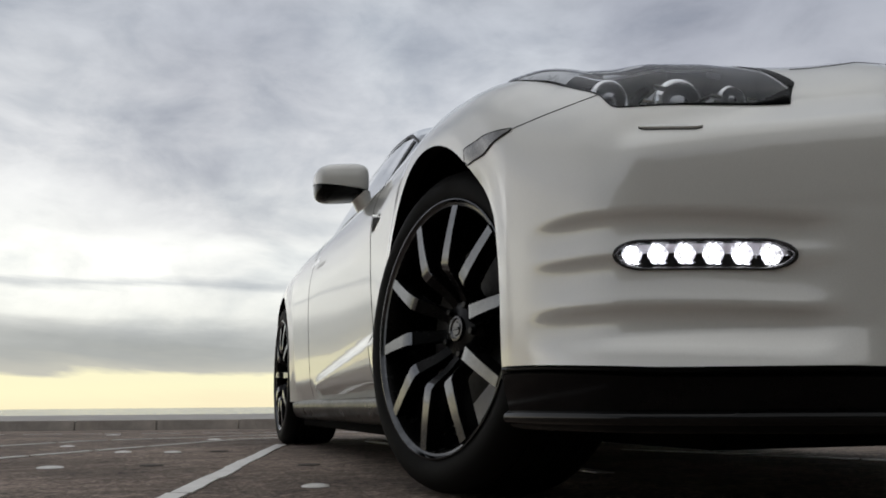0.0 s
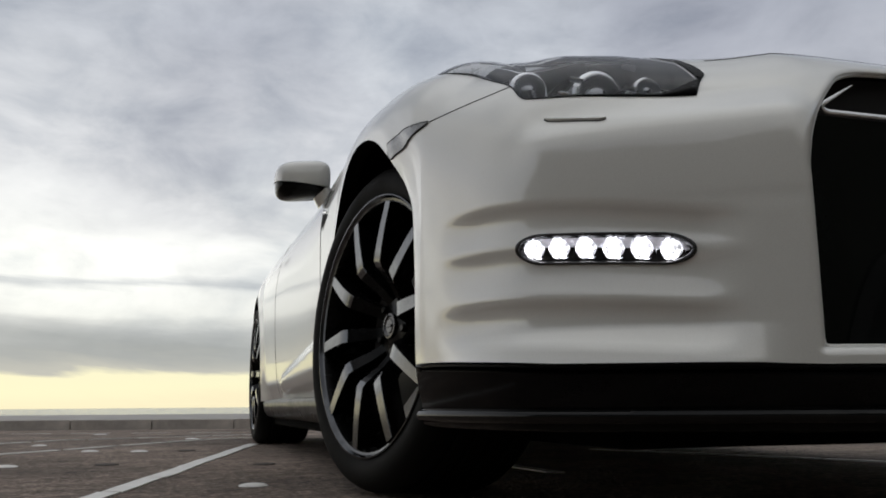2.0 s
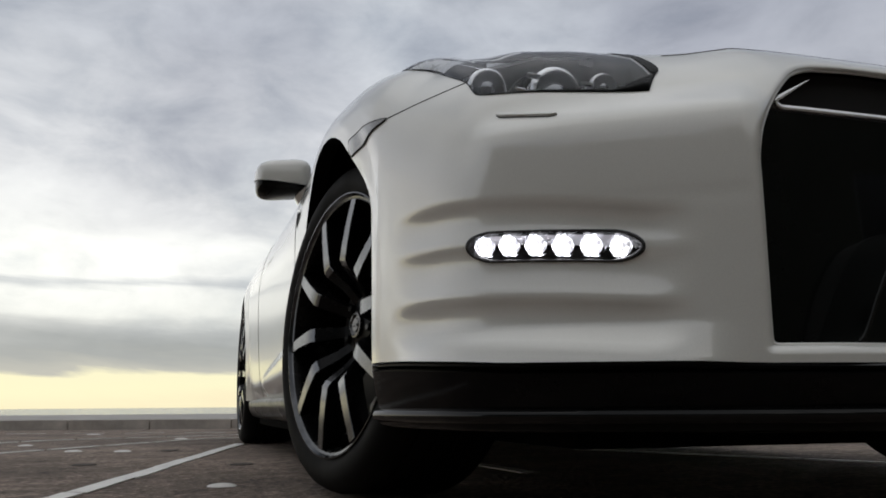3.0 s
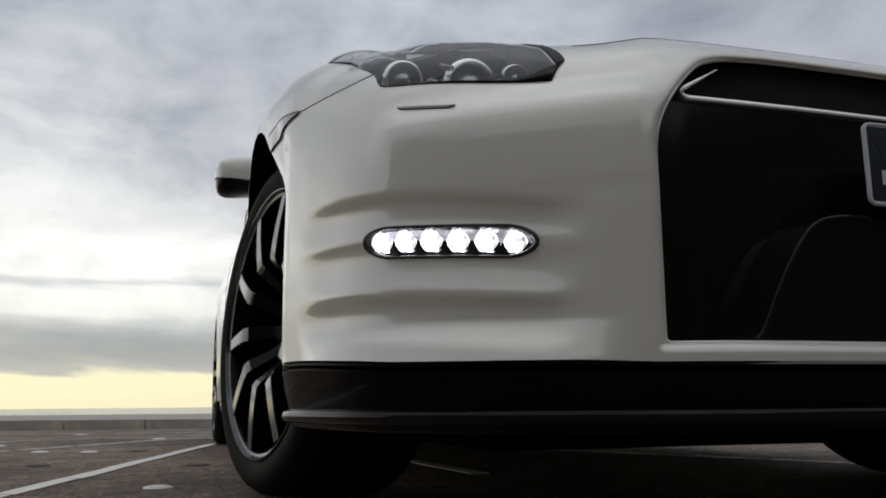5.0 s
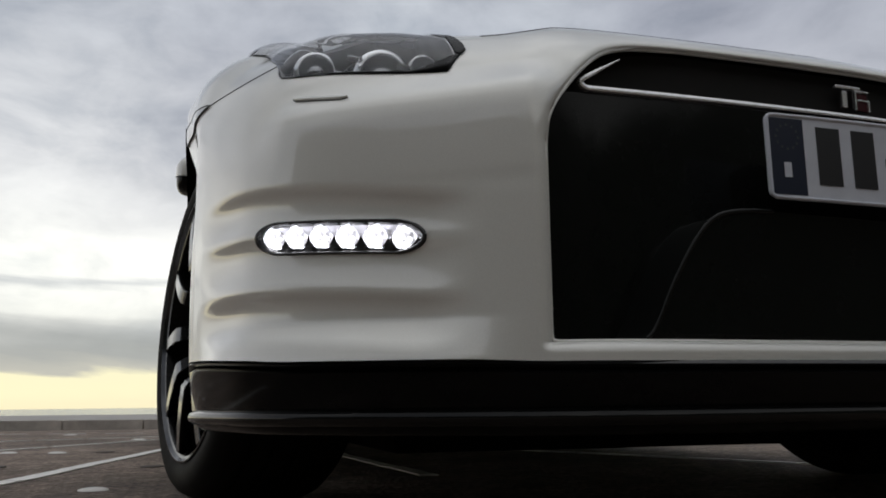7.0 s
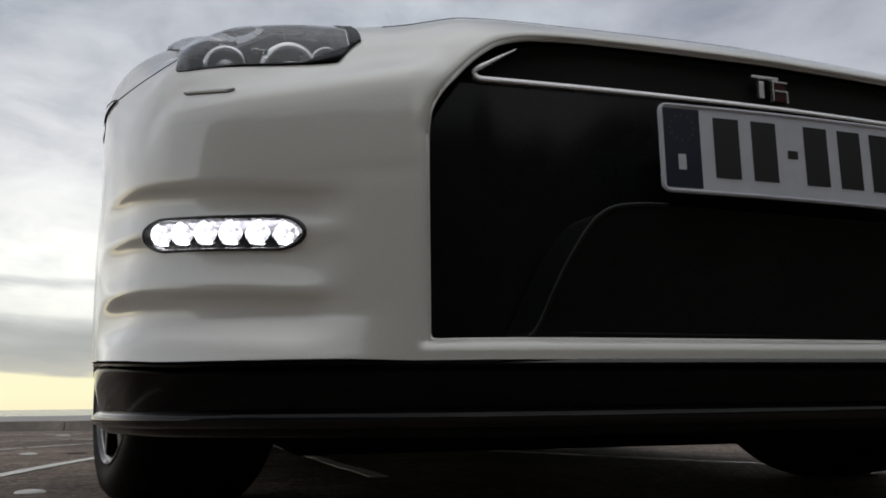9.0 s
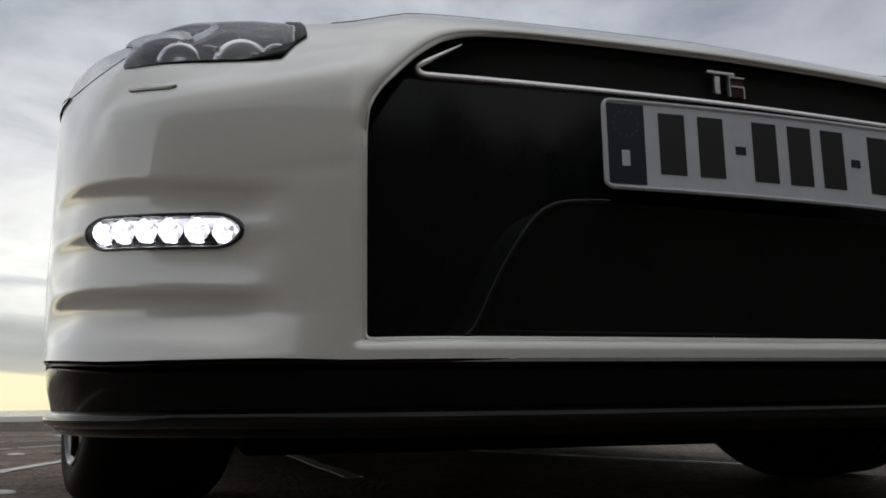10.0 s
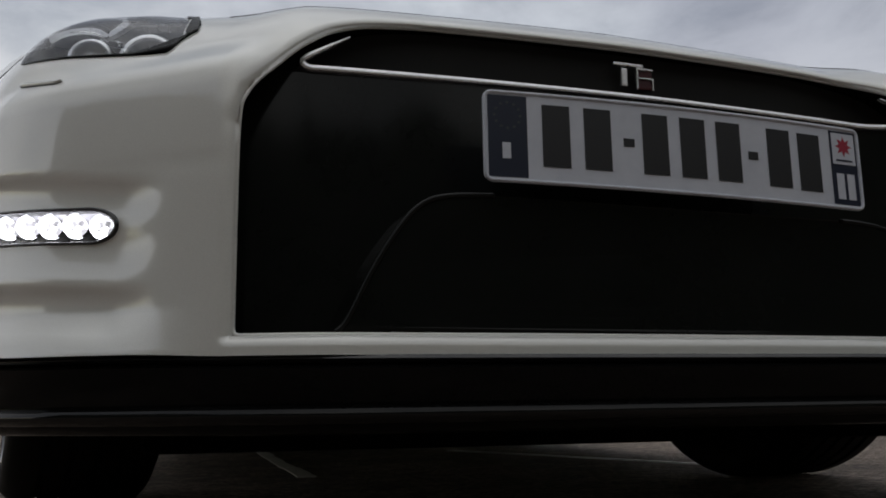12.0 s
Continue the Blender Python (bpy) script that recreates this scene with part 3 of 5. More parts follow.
def relief(s, x, y, z):
    """Small forms of the skin, in metres inwards."""
    corner = step01(s_of_y(0.440), s_of_y(0.305), s)
    nose = y < 0.6
    a1 = corner * step01(s_of_x(-0.600), s_of_x(-0.672), s) * nose
    a2 = corner * step01(s_of_x(-0.604), s_of_x(-0.678), s) * nose
    dz = F_CREST(x)
    out = 0.0086 * flute(a1, z - dz, 0.4575, 0.4295, 0.393)
    out += 0.0086 * flute(a2, z - 0.7 * dz, 0.399, 0.369, 0.327)
    out += 0.0098 * flute(a2, z - 0.5 * dz, 0.321, 0.293, 0.256)
    # narrow turned edge beside the arch
    s0 = S_ARCH0 - 0.030
    out += 0.24 * np.clip(s - s0, 0, 0.11) * step01(s0 - 0.001, s0 + 0.006, s) * (1 - step01(0.50, 0.66, z)) * (y < 0.8)
    # the upright face below a soft crease
    face = step01(s_of_x(-0.500), s_of_x(-0.560), s) * (1 - step01(s_of_x(-0.826), s_of_y(0.266), s)) * nose
    zs, zt = F_SHOULDER(s), F_TOP(s)
    bare = F_DEEP(s) * (1 - np.sqrt(1 - np.clip((z - zs) / (zt - zs), 0, 1) ** 2))
    out -= face * (bare - F_FACE(z)) * (1 - step01(0.560, 0.622, z)) * step01(0.43, 0.46, z)
    # flare above the splitter
    flare = corner * step01(s_of_x(-0.555), s_of_x(-0.645), s) * nose
    out -= 0.017 * flare * np.mean([np.clip((0.281 - z + d) / 0.05, 0, 1) for d in (-0.004, -0.002, 0, 0.002, 0.004)], axis=0)
    # rounded lip of the grille opening
    r = 0.014
    xa = np.abs(x)
    rim_x, rim_z = np.concatenate([np.full(12, OPEN_X), np.linspace(OPEN_X, 0, 80)]), np.concatenate([np.linspace(OPEN_LOW, 0.49, 12), F_OPEN(np.linspace(OPEN_X, 0, 80))])
    f = np.full(np.shape(xa), 1.0)
    for i in range(len(rim_x) - 1):
        ex, ez = rim_x[i + 1] - rim_x[i], rim_z[i + 1] - rim_z[i]
        k = np.clip(((xa - rim_x[i]) * ex + (z - rim_z[i]) * ez) / (ex * ex + ez * ez + 1e-12), 0, 1)
        f = np.minimum(f, np.hypot(xa - rim_x[i] - k * ex, z - rim_z[i] - k * ez))
    f = np.where(xa < OPEN_X - 0.001, np.minimum(f, np.abs(OPEN_LOW - z)), f)
    d = np.clip(r - f, 0, r)
    out += np.where((y < 0.3) & (s < s_of_x(-0.6)), r - np.sqrt(np.maximum(r * r - d * d, 0)), 0)
    # sill flare on the door and tuck below
    line = 0.365 - (y - 1.45) * 0.083
    flank = step01(1.36, 1.5, y) * (1 - step01(2.5, 2.75, y)) * (s > 1.0)
    out -= 0.020 * flank * step01(line + 0.035, line - 0.01, z) * step01(0.20, 0.26, z)
    out += 0.02 * (s > 1.6) * np.clip((0.30 - z) / 0.1, 0, 1) ** 2 * step01(1.3, 1.5, y) * (1 - step01(3.1, 3.3, y))
    # the doors draw in below their widest line
    out += 0.012 * (1.75 - 0.75 * step01(1.5, 2.3, y)) * np.clip((0.60 - z) / 0.30, 0, 1.2) ** 2 * step01(1.36, 1.55, y) * (1 - step01(3.2, 3.4, y)) * (s > 1.0)
    # front arch stands a little proud of the fender
    rad = np.hypot(y - 0.92, z - 0.352)
    out -= 0.007 * (1 - step01(0.405, 0.46, rad)) * (s > 0.8) * (y > 0.4) * (y < 1.5)
    rad = np.hypot(y - 3.70, z - 0.36)
    out -= 0.010 * (1 - step01(0.40, 0.50, rad)) * (y > 3.1)
    return out


def skin(s, v, off=0.0):
    """Point of the right half of the body: s along the outline; v 0..1 up to the shoulder, 1..2 over it."""
    s, v = np.broadcast_arrays(np.asarray(s, float), np.asarray(v, float))
    x, y, nx, ny = (np.interp(s, _se, q) for q in (_px, _py, _nx, _ny))
    zs, zt, deep = F_SHOULDER(s), F_TOP(s), F_DEEP(s)
    th = np.clip(v - 1, 0, 1) * np.pi / 2
    zb = ZB + F_RISE(s)
    z = np.where(v < 1, zb + (zs - zb) * v, zs + (zt - zs) * np.sin(th))
    inset = np.where(v < 1, 0, deep * (1 - np.cos(th)))
    inset = inset + relief(s, x, y, z)
    # outward direction of the bare form
    dz = (zt - zs) * np.cos(th)
    di = deep * np.sin(th)
    ln = np.hypot(dz, di) + 1e-9
    ox, oz = np.where(v < 1, 1, dz / ln), np.where(v < 1, 0, di / ln)
    return np.stack([x + nx * (inset - off * ox), y + ny * (inset - off * ox), z + off * oz], -1)


def v_of_z(s, z):
    s, z = np.broadcast_arrays(np.asarray(s, float), np.asarray(z, float))
    zs, zt, zb = F_SHOULDER(s), F_TOP(s), ZB + F_RISE(s)
    return np.where(z < zs, (z - zb) / (zs - zb), 1 + np.arcsin(np.clip((z - zs) / (zt - zs), 0, 1)) * 2 / np.pi)


def skin_normal(s, v, off=0.0):
    e = 0.0015
    a = skin(s + e, v, off) - skin(s - e, v, off)
    vv = np.clip(v, e, 2 - e)
    b = skin(s, vv + e, off) - skin(s, vv - e, off)
    n = np.cross(b, a)
    return n / (np.linalg.norm(n, axis=-1, keepdims=True) + 1e-12)


def patch(ss, vlo, vhi, rows=40, off=0.0, mirror=False):
    """A piece of the skin between two heights (functions of s), as a mesh with true normals."""
    ss = np.asarray(ss, float)
    w = np.linspace(0, 1, rows)
    lo, hi = np.broadcast_to(vlo(ss), ss.shape), np.broadcast_to(vhi(ss), ss.shape)
    v = lo[:, None] + (hi - lo)[:, None] * w[None, :]
    s2 = np.broadcast_to(ss[:, None], v.shape)
    p, n = skin(s2, v, off), skin_normal(s2, v, off)
    if mirror:
        p, n = p * (-1, 1, 1), n * (-1, 1, 1)
    return sheet_mesh("patch", p, n, flip=not mirror)


def between(a, b, n, *tight):
    """n even steps from a to b with extra ones close to the places in tight."""
    extra = [np.linspace(max(a, t - 0.03), min(b, t + 0.03), 16) for t in tight]
    return np.unique(np.concatenate([np.linspace(a, b, n), *extra]).round(6))


def flange(edge, inward, depth, mirror=False):
    """A lip along an edge of points, turned inwards."""
    e = np.asarray(edge, float)
    w = np.asarray(inward, float)
    pts = np.stack([e, e + w * depth * 0.5, e + w * depth], 1)
    if mirror:
        pts = pts * (-1, 1, 1)
    return sheet_mesh("lip", pts, flip=mirror)


def arch_z(yc, zc, r, high):
    """Lower edge of a panel over a wheel: half an ellipse of half-width r."""
    def f(s):
        y = np.interp(s, _se, _py)
        return v_of_z(s, zc + high * np.sqrt(np.maximum(1 - ((y - yc) / r) ** 2, 0)))
    return f


def both(make):
    return [make(False), make(True)]


car = thing("car", "pearl white sports coupe with lit daytime lamps on black split-spoke wheels", "car")
car.location = (0, 0, 0)

def s_at(axis, value, z):
    """Way along the outline at which the skin at height z reaches a given x (nose) or y (flank)."""
    ss = np.linspace(0.05, s_of_y(1.4), 900)
    q = skin(ss, v_of_z(ss, z + 0 * ss))[:, "xy".index(axis)]
    q = -q if axis == "x" else q
    q = np.maximum.accumulate(q)
    return float(np.interp(-value if axis == "x" else value, q, ss))


# edges of the headlamp and the daytime lamp in the skin
S_L0 = s_at("x", -0.586, 0.656)
LAMP_EDGE = [(S_L0, 0.656), (S_L0 + 0.006, 0.636), (s_at("x", -0.622, 0.610), 0.6105), (s_at("x", -0.70, 0.618), 0.6175), (s_at("x", -0.76, 0.626), 0.6265), (s_at("x", -0.820, 0.637), 0.637), (s_at("y", 0.343, 0.676), 0.676), (s_at("y", 0.44, 0.722), 0.722), (s_at("y", 0.60, 0.79), 0.79)]
S_L1 = s_at("y", 0.77, 0.846)
F_LAMP = smooth_curve([*LAMP_EDGE, (S_L1, 0.8465)])
lamp_lo = lambda s: v_of_z(s, F_LAMP(s))
V_HOOD, S_LT = 1.70, S_L0 + 0.042
V_TIP, V_LT = float(v_of_z(S_L0, 0.656)), float(v_of_z(S_LT, 0.700))
hood_edge = smooth_curve([(0, V_HOOD), (s_of_x(-0.40), 1.69), (S_L0, V_LT + 0.015), (S_LT, V_LT + 0.03), (S_LT + 0.06, 1.80), (S_LT + 0.13, 1.92), (s_of_y(0.3), 1.97), (S_L1, 1.985), (s_of_y(1.5), 1.99)])


def lamp_hi(s):
    """Upper edge of the lens: a pointed inner end, then along the hood."""
    k = np.clip((s - S_L0) / (S_LT - S_L0), 0, 1)
    return np.maximum(np.where(s < S_LT, V_TIP + (hood_edge(S_LT) - V_TIP) * k ** 0.85, hood_edge(s)), lamp_lo(s))


S_D0, S_D1 = s_of_x(-0.667), s_of_y(0.252)


def drl_half(s):
    t = np.clip((s - S_D0) / (S_D1 - S_D0), 0, 1)
    e = np.minimum(t, 1 - t) / 0.16
    return 0.0210 * np.sqrt(np.clip(1 - np.clip(1 - e, 0, 1) ** 1.7, 0, 1))


def drl_mid(s):
    t = np.clip((s - S_D0) / (S_D1 - S_D0), 0, 1)
    return 0.381 + 0.016 * t


# --- front bumper ---
zero = lambda s: 0 * s
bump = []
S_A = S_ARCH0
for mir in (False, True):
    # bar under the grille, band above it
    bump.append(patch(between(0, S_OPEN, 40, S_OPEN), zero, lambda s: v_of_z(s, OPEN_LOW + 0 * s), 12, 0, mir))
    bump.append(patch(np.unique(np.concatenate([between(0, S_OPEN, 90, s_of_x(-0.43), s_of_x(-0.37)), np.linspace(s_of_x(-0.49), S_OPEN, 70)]).round(6)), lambda s: v_of_z(s, F_OPEN(np.abs(np.interp(s, _se, _px)))), lambda s: hood_edge(s), 44, 0, mir))
    bump.append(patch(between(S_OPEN, S_L0, 40, S_OPEN), zero, hood_edge, 220, 0, mir))
    bump.append(patch(between(S_L0, S_D0, 60, S_L0), zero, lamp_lo, 220, 0, mir))
    bump.append(patch(np.linspace(S_L0, S_LT, 24), lamp_hi, hood_edge, 10, 0, mir))
    cols = S_D0 + (S_D1 - S_D0) * (0.5 - 0.5 * np.cos(np.linspace(0, np.pi, 70)))
    bump.append(patch(cols, zero, lambda s: v_of_z(s, drl_mid(s) - drl_half(s)), 100, 0, mir))
    bump.append(patch(cols, lambda s: v_of_z(s, drl_mid(s) + drl_half(s)), lamp_lo, 130, 0, mir))
    bump.append(patch(between(S_D1, S_A, 50, S_D1), zero, lamp_lo, 220, 0, mir))
    # turned edge of the arch side
    e = skin(np.full(60, S_A), v_of_z(S_A, np.linspace(ZB, 0.70, 60)))
    bump.append(flange(e, (1 if not mir else 1, 0.15, 0), 0.03, mir))
front_bumper = finish("front_bumper", join_meshes("front_bumper", bump), PAINT, car)

# rolled bead along the grille opening
bead = [(S_OPEN, z) for z in np.linspace(OPEN_LOW, 0.488, 40)] + [(q, float(F_OPEN(-np.interp(q, _se, _px)))) for q in np.linspace(S_OPEN, 0, 160)]
bead = np.array([skin(q, v_of_z(q, z)) for q, z in bead])
low = np.array([skin(q, v_of_z(q, OPEN_LOW)) for q in np.linspace(0, S_OPEN, 120)])
bead = np.concatenate([low[:-1], bead])
bead = np.concatenate([bead, bead[-2:0:-1] * (-1, 1, 1)])
way = np.concatenate([[0], np.cumsum(np.linalg.norm(np.diff(np.vstack([bead, bead[:1]]), axis=0), axis=1))])
bead = np.stack([np.interp(np.linspace(0, way[-1], 700, endpoint=False), way, np.append(bead[:, k], bead[0, k])) for k in range(3)], 1)
for _ in range(3):
    bead = (np.roll(bead, 1, 0) + bead + np.roll(bead, -1, 0)) / 3
ahead = np.roll(bead, -1, 0) - np.roll(bead, 1, 0)
ahead /= np.linalg.norm(ahead, axis=1, keepdims=True)
side = np.cross(ahead, (0.0, 1.0, 0.0))
side /= np.linalg.norm(side, axis=1, keepdims=True)
rings = [bead + side * 0.0028 * math.cos(a) + np.array((0, 1.0, 0)) * (0.0028 * math.sin(a) + 0.0024) for a in np.linspace(0, 2 * math.pi, 13)]
weld("opening_bead", [sheet_mesh("bead", np.stack(rings, 1), close_u=True)], PAINT, front_bumper)
rings = [bead + np.array((0, d, 0)) for d in (0.004, 0.03, 0.075)]
weld("opening_return", [sheet_mesh("return", np.stack(rings, 1), close_u=True)], GRILLE_BLACK, front_bumper)

# --- fenders with their arches ---
YA, ZA, RA, HA = 0.92, 0.350, 0.4085, 0.378
S_F0, S_F1 = S_ARCH0, s_of_y(1.327)
for mir in (False, True):
    cols = np.interp(0.5 - 0.5 * np.cos(np.linspace(0, np.pi, 120)), [0, 1], [S_F0, S_F1])
    top = lambda s: np.where(s < S_L1, np.minimum(lamp_lo(s), 2), 2.0)
    ms = [patch(cols, arch_z(YA, ZA, RA, HA), top, 60, 0, mir)]
    ms.append(patch(between(S_F1, s_of_y(1.545), 14), lambda s: v_of_z(s, 0.205 + 0 * s), lambda s: 2.0 + 0 * s, 70, 0, mir))
    y = np.interp(cols, _se, _py)
    e = skin(cols, arch_z(YA, ZA, RA, HA)(cols))
    arch_lip = flange(e, (1, 0, 0), 0.035, mir)
    e = skin(np.full(30, S_F1), v_of_z(S_F1, np.linspace(0.205, ZA + 0.02, 30)))
    ms.append(flange(e, (1, -0.1, 0), 0.04, mir))
    fender = finish("front_fender", join_meshes("front_fender", ms), PAINT, car)
    finish("arch_lip", arch_lip, UNDERBODY, fender)

# --- doors, quarter panels, rear bumper ---
for mir in (False, True):
    finish("door", patch(between(s_of_y(1.55), s_of_y(2.79), 70), lambda s: v_of_z(s, 0.205 + 0 * s), lambda s: 2.0 + 0 * s, 80, 0, mir), PAINT, car)
    ms = [patch(between(s_of_y(2.795), s_of_y(3.30), 30), lambda s: v_of_z(s, 0.205 + 0 * s), lambda s: 2.0 + 0 * s, 70, 0, mir)]
    cols = np.interp(0.5 - 0.5 * np.cos(np.linspace(0, np.pi, 90)), [0, 1], [s_of_y(3.30), s_of_y(4.10)])
    ms.append(patch(cols, arch_z(3.70, 0.355, 0.402, 0.375), lambda s: 2.0 + 0 * s, 50, 0, mir))
    quarter = finish("quarter_panel", join_meshes("quarter_panel", ms), PAINT, car)
    finish("arch_lip", flange(skin(cols, arch_z(3.70, 0.355, 0.402, 0.375)(cols)), (1, 0, 0), 0.03, mir), UNDERBODY, quarter)
finish("rear_bumper", join_meshes("rear_bumper", both(lambda m: patch(between(s_of_y(4.10), S_END, 50), zero, lambda s: 2.0 + 0 * s, 50, 0, m))), PAINT, car)

# --- hood ---
def deck(s0, s1, y0, y1, z0, z1, vtop, n=70, rows=30):
    ms = []
    for mir in (False, True):
        ss = np.linspace(s0, s1, n)
        k = (ss - s0) / (s1 - s0)
        e = skin(ss, vtop(ss))
        c = np.stack([0 * k, y0 + (y1 - y0) * k, z0 + (z1 - z0) * k], -1)
        m = np.linspace(0, 1, rows)[None, :, None]
        p = e[:, None] + (c - e)[:, None] * m
        p[..., 2] = e[:, None, 2] + (c - e)[:, None, 2] * (1 - (1 - m[..., 0]) ** 2)
        if mir:
            p = p * (-1, 1, 1)
        ms.append(sheet_mesh("deck", p, flip=not mir))
    return ms


hood_rim = np.unique(np.concatenate([np.linspace(0, S_L1, 260), np.linspace(S_L1, s_of_y(1.52), 80)]))
nose = skin(0.0, 2.0)
hood = weld("hood", [patch(hood_rim, hood_edge, lambda s: 2.0 + 0 * s, 14, 0, mir) for mir in (False, True)]
     + deck(0.0, s_of_y(1.52), float(nose[1]), 1.62, float(nose[2]), 0.955, lambda s: 2.0 + 0 * s, 200, 30), PAINT, car)

# --- greenhouse ---
F_ROOF = smooth_curve([(1.42, 0.93), (1.62, 0.96), (2.0, 1.16), (2.45, 1.325), (2.8, 1.365), (3.15, 1.345), (3.6, 1.22), (4.0, 1.06), (4.25, 0.985), (4.45, 0.965)])
F_RAIL = smooth_curve([(1.42, 0.70), (1.8, 0.70), (2.4, 0.60), (3.0, 0.575), (3.6, 0.60), (4.25, 0.68)])


def cabin(y, m):
    """Point of the cabin: y along the car, m from the belt (0) over the rail (0.55) to the middle of the roof (1)."""
    y, m = np.broadcast_arrays(np.asarray(y, float), np.asarray(m, float))
    s = np.interp(y, _py[400:2600], _se[400:2600])
    b = skin(s, 2.0)
    zr, xr = F_ROOF(y), -F_RAIL(y)
    rail_z = b[..., 2] + (zr - b[..., 2]) * 0.80
    k = np.clip(m / 0.55, 0, 1)
    xs = b[..., 0] + (xr - b[..., 0]) * (0.85 * k + 0.15 * k ** 2)
    zs = b[..., 2] + (rail_z - b[..., 2]) * k
    q = np.clip((m - 0.55) / 0.45, 0, 1)
    a = q * np.pi / 2
    xt = xr * np.cos(a)
    zt = rail_z + (zr - rail_z) * np.sin(a)
    return np.stack([np.where(m < 0.55, xs, xt), y, np.where(m < 0.55, zs, zt)], -1)


def cabin_patch(y0, y1, m0, m1, ny=40, nm=20, lift=0.0, mir=False):
    y, m = np.meshgrid(np.linspace(y0, y1, ny), np.linspace(m0, m1, nm), indexing="ij")
    p = cabin(y, m)
    if lift:
        c = np.array([0, 2.8, 0.7])
        p = c + (p - c) * (1 + lift)
    if mir:
        p = p * (-1, 1, 1)
    return sheet_mesh("cabin", p, flip=not mir)


weld("windscreen", both(lambda m: cabin_patch(1.62, 2.42, 0.60, 1.0, 40, 20, 0.0, m)), WINDOW, car)
weld("roof", both(lambda m: cabin_patch(2.42, 3.25, 0.52, 1.0, 40, 24, 0.0, m)), PAINT, car)
weld("rear_window", both(lambda m: cabin_patch(3.25, 4.12, 0.60, 1.0, 40, 20, 0.0, m)), WINDOW, car)
for mir in (False, True):
    weld("side_window", [cabin_patch(1.90, 3.45, 0.03, 0.52, 50, 16, 0.0, mir)], WINDOW, car)
    weld("front_pillar", [cabin_patch(1.52, 1.90, 0.0, 0.60, 20, 16, 0.0, mir), cabin_patch(1.90, 2.42, 0.52, 0.60, 20, 5, 0.0, mir), cabin_patch(1.52, 1.62, 0.60, 1.0, 6, 20, 0.0, mir)], WINDOW, car)
    weld("rear_pillar", [cabin_patch(3.45, 4.25, 0.0, 0.60, 30, 16, 0.0, mir), cabin_patch(3.25, 3.45, 0.52, 0.60, 8, 5, 0.0, mir), cabin_patch(4.12, 4.25, 0.6, 1.0, 6, 12, 0.0, mir)], PAINT, car)
    weld("window_frame", [cabin_patch(1.75, 3.50, 0.528, 0.552, 50, 6, 0.005, mir), cabin_patch(1.95, 2.01, 0.0, 0.52, 4, 12, 0.004, mir)], SEAL, car)
    weld("window_seal", [cabin_patch(1.90, 3.45, -0.01, 0.085, 50, 4, 0.004, mir)], SEAL, car)
weld("boot_lid", deck(s_of_y(4.2), S_END, 4.22, 4.50, 0.985, 0.965, lambda s: 2.0 + 0 * s, 40, 16), PAINT, car)

# --- splitter, sills, floor ---
def sweep(ss, profile, name, mat, mirror_too=True, parent=None, label=""):
    """A section of (outwards, height) drawn along the outline."""
    pr = np.array(profile, float)
    ms = []
    for mir in ((False, True) if mirror_too else (False,)):
        x, y, nx, ny = (np.interp(ss, _se, q)[:, None] for q in (_px, _py, _nx, _ny))
        h = pr[None, :, 1] + F_RISE(ss)[:, None] * np.clip((pr[None, :, 1] - 0.172) / 0.04, 0, 1)
        p = np.stack([x - nx * pr[None, :, 0], y - ny * pr[None, :, 0], h], -1)
        if mir:
            p = p * (-1, 1, 1)
        ms.append(sheet_mesh(name, p, flip=mir))
    bm = bmesh.new()
    for me in ms:
        bm.from_mesh(me)
    bmesh.ops.remove_doubles(bm, verts=bm.verts, dist=0.0004)
    bmesh.ops.recalc_face_normals(bm, faces=bm.faces)
    ob = part(name, bm, mat, parent or car, label, smooth=True)
    ob.data.set_sharp_from_angle(angle=radians(38))
    return ob


cols = np.linspace(0, S_A, 140)
sweep(cols, [(-0.06, 0.2275), (-0.004, 0.2265), (-0.001, 0.2225), (-0.006, 0.218), (-0.014, 0.2165), (-0.05, 0.2165)], "bumper_seal", GLOSS_BLACK)
sweep(cols, [(-0.05, 0.2185), (-0.006, 0.2155), (-0.003, 0.212), (-0.006, 0.195), (-0.014, 0.174), (-0.024, 0.172)], "front_splitter", SPLITTER, label="black front splitter with a thin ledge")
sweep(cols, [(-0.026, 0.1750), (-0.012, 0.1735), (-0.005, 0.1700), (-0.003, 0.1655), (-0.003, 0.161), (-0.006, 0.157), (-0.012, 0.154), (-0.016, 0.153)], "splitter_ledge", POLISHED_BLACK)
sweep(cols, [(-0.014, 0.1545), (-0.016, 0.151), (-0.022, 0.146), (-0.03, 0.143), (-0.10, 0.140), (-0.30, 0.140)], "splitter_base", SPLITTER)
for mir in (False, True):
    ss = np.linspace(s_of_y(1.335), s_of_y(3.30), 60)
    pr = np.array([(-0.05, 0.212), (-0.018, 0.206), (-0.012, 0.196), (-0.016, 0.165), (-0.030, 0.140), (-0.06, 0.128), (-0.14, 0.124)])
    x, y, nx, ny = (np.interp(ss, _se, q)[:, None] for q in (_px, _py, _nx, _ny))
    p = np.stack([x - nx * pr[None, :, 0], y - ny * pr[None, :, 0], np.broadcast_to(pr[None, :, 1], (60, len(pr)))], -1)
    weld("side_sill", [sheet_mesh("sill", p * ((-1, 1, 1) if mir else (1, 1, 1)), flip=mir)], SILL, car)
floor_bm = box(bmesh.new(), (1.30, 4.0, 0.06), (0, 2.35, 0.140), None, 0.01)
part("floor_pan", floor_bm, UNDERBODY, car)
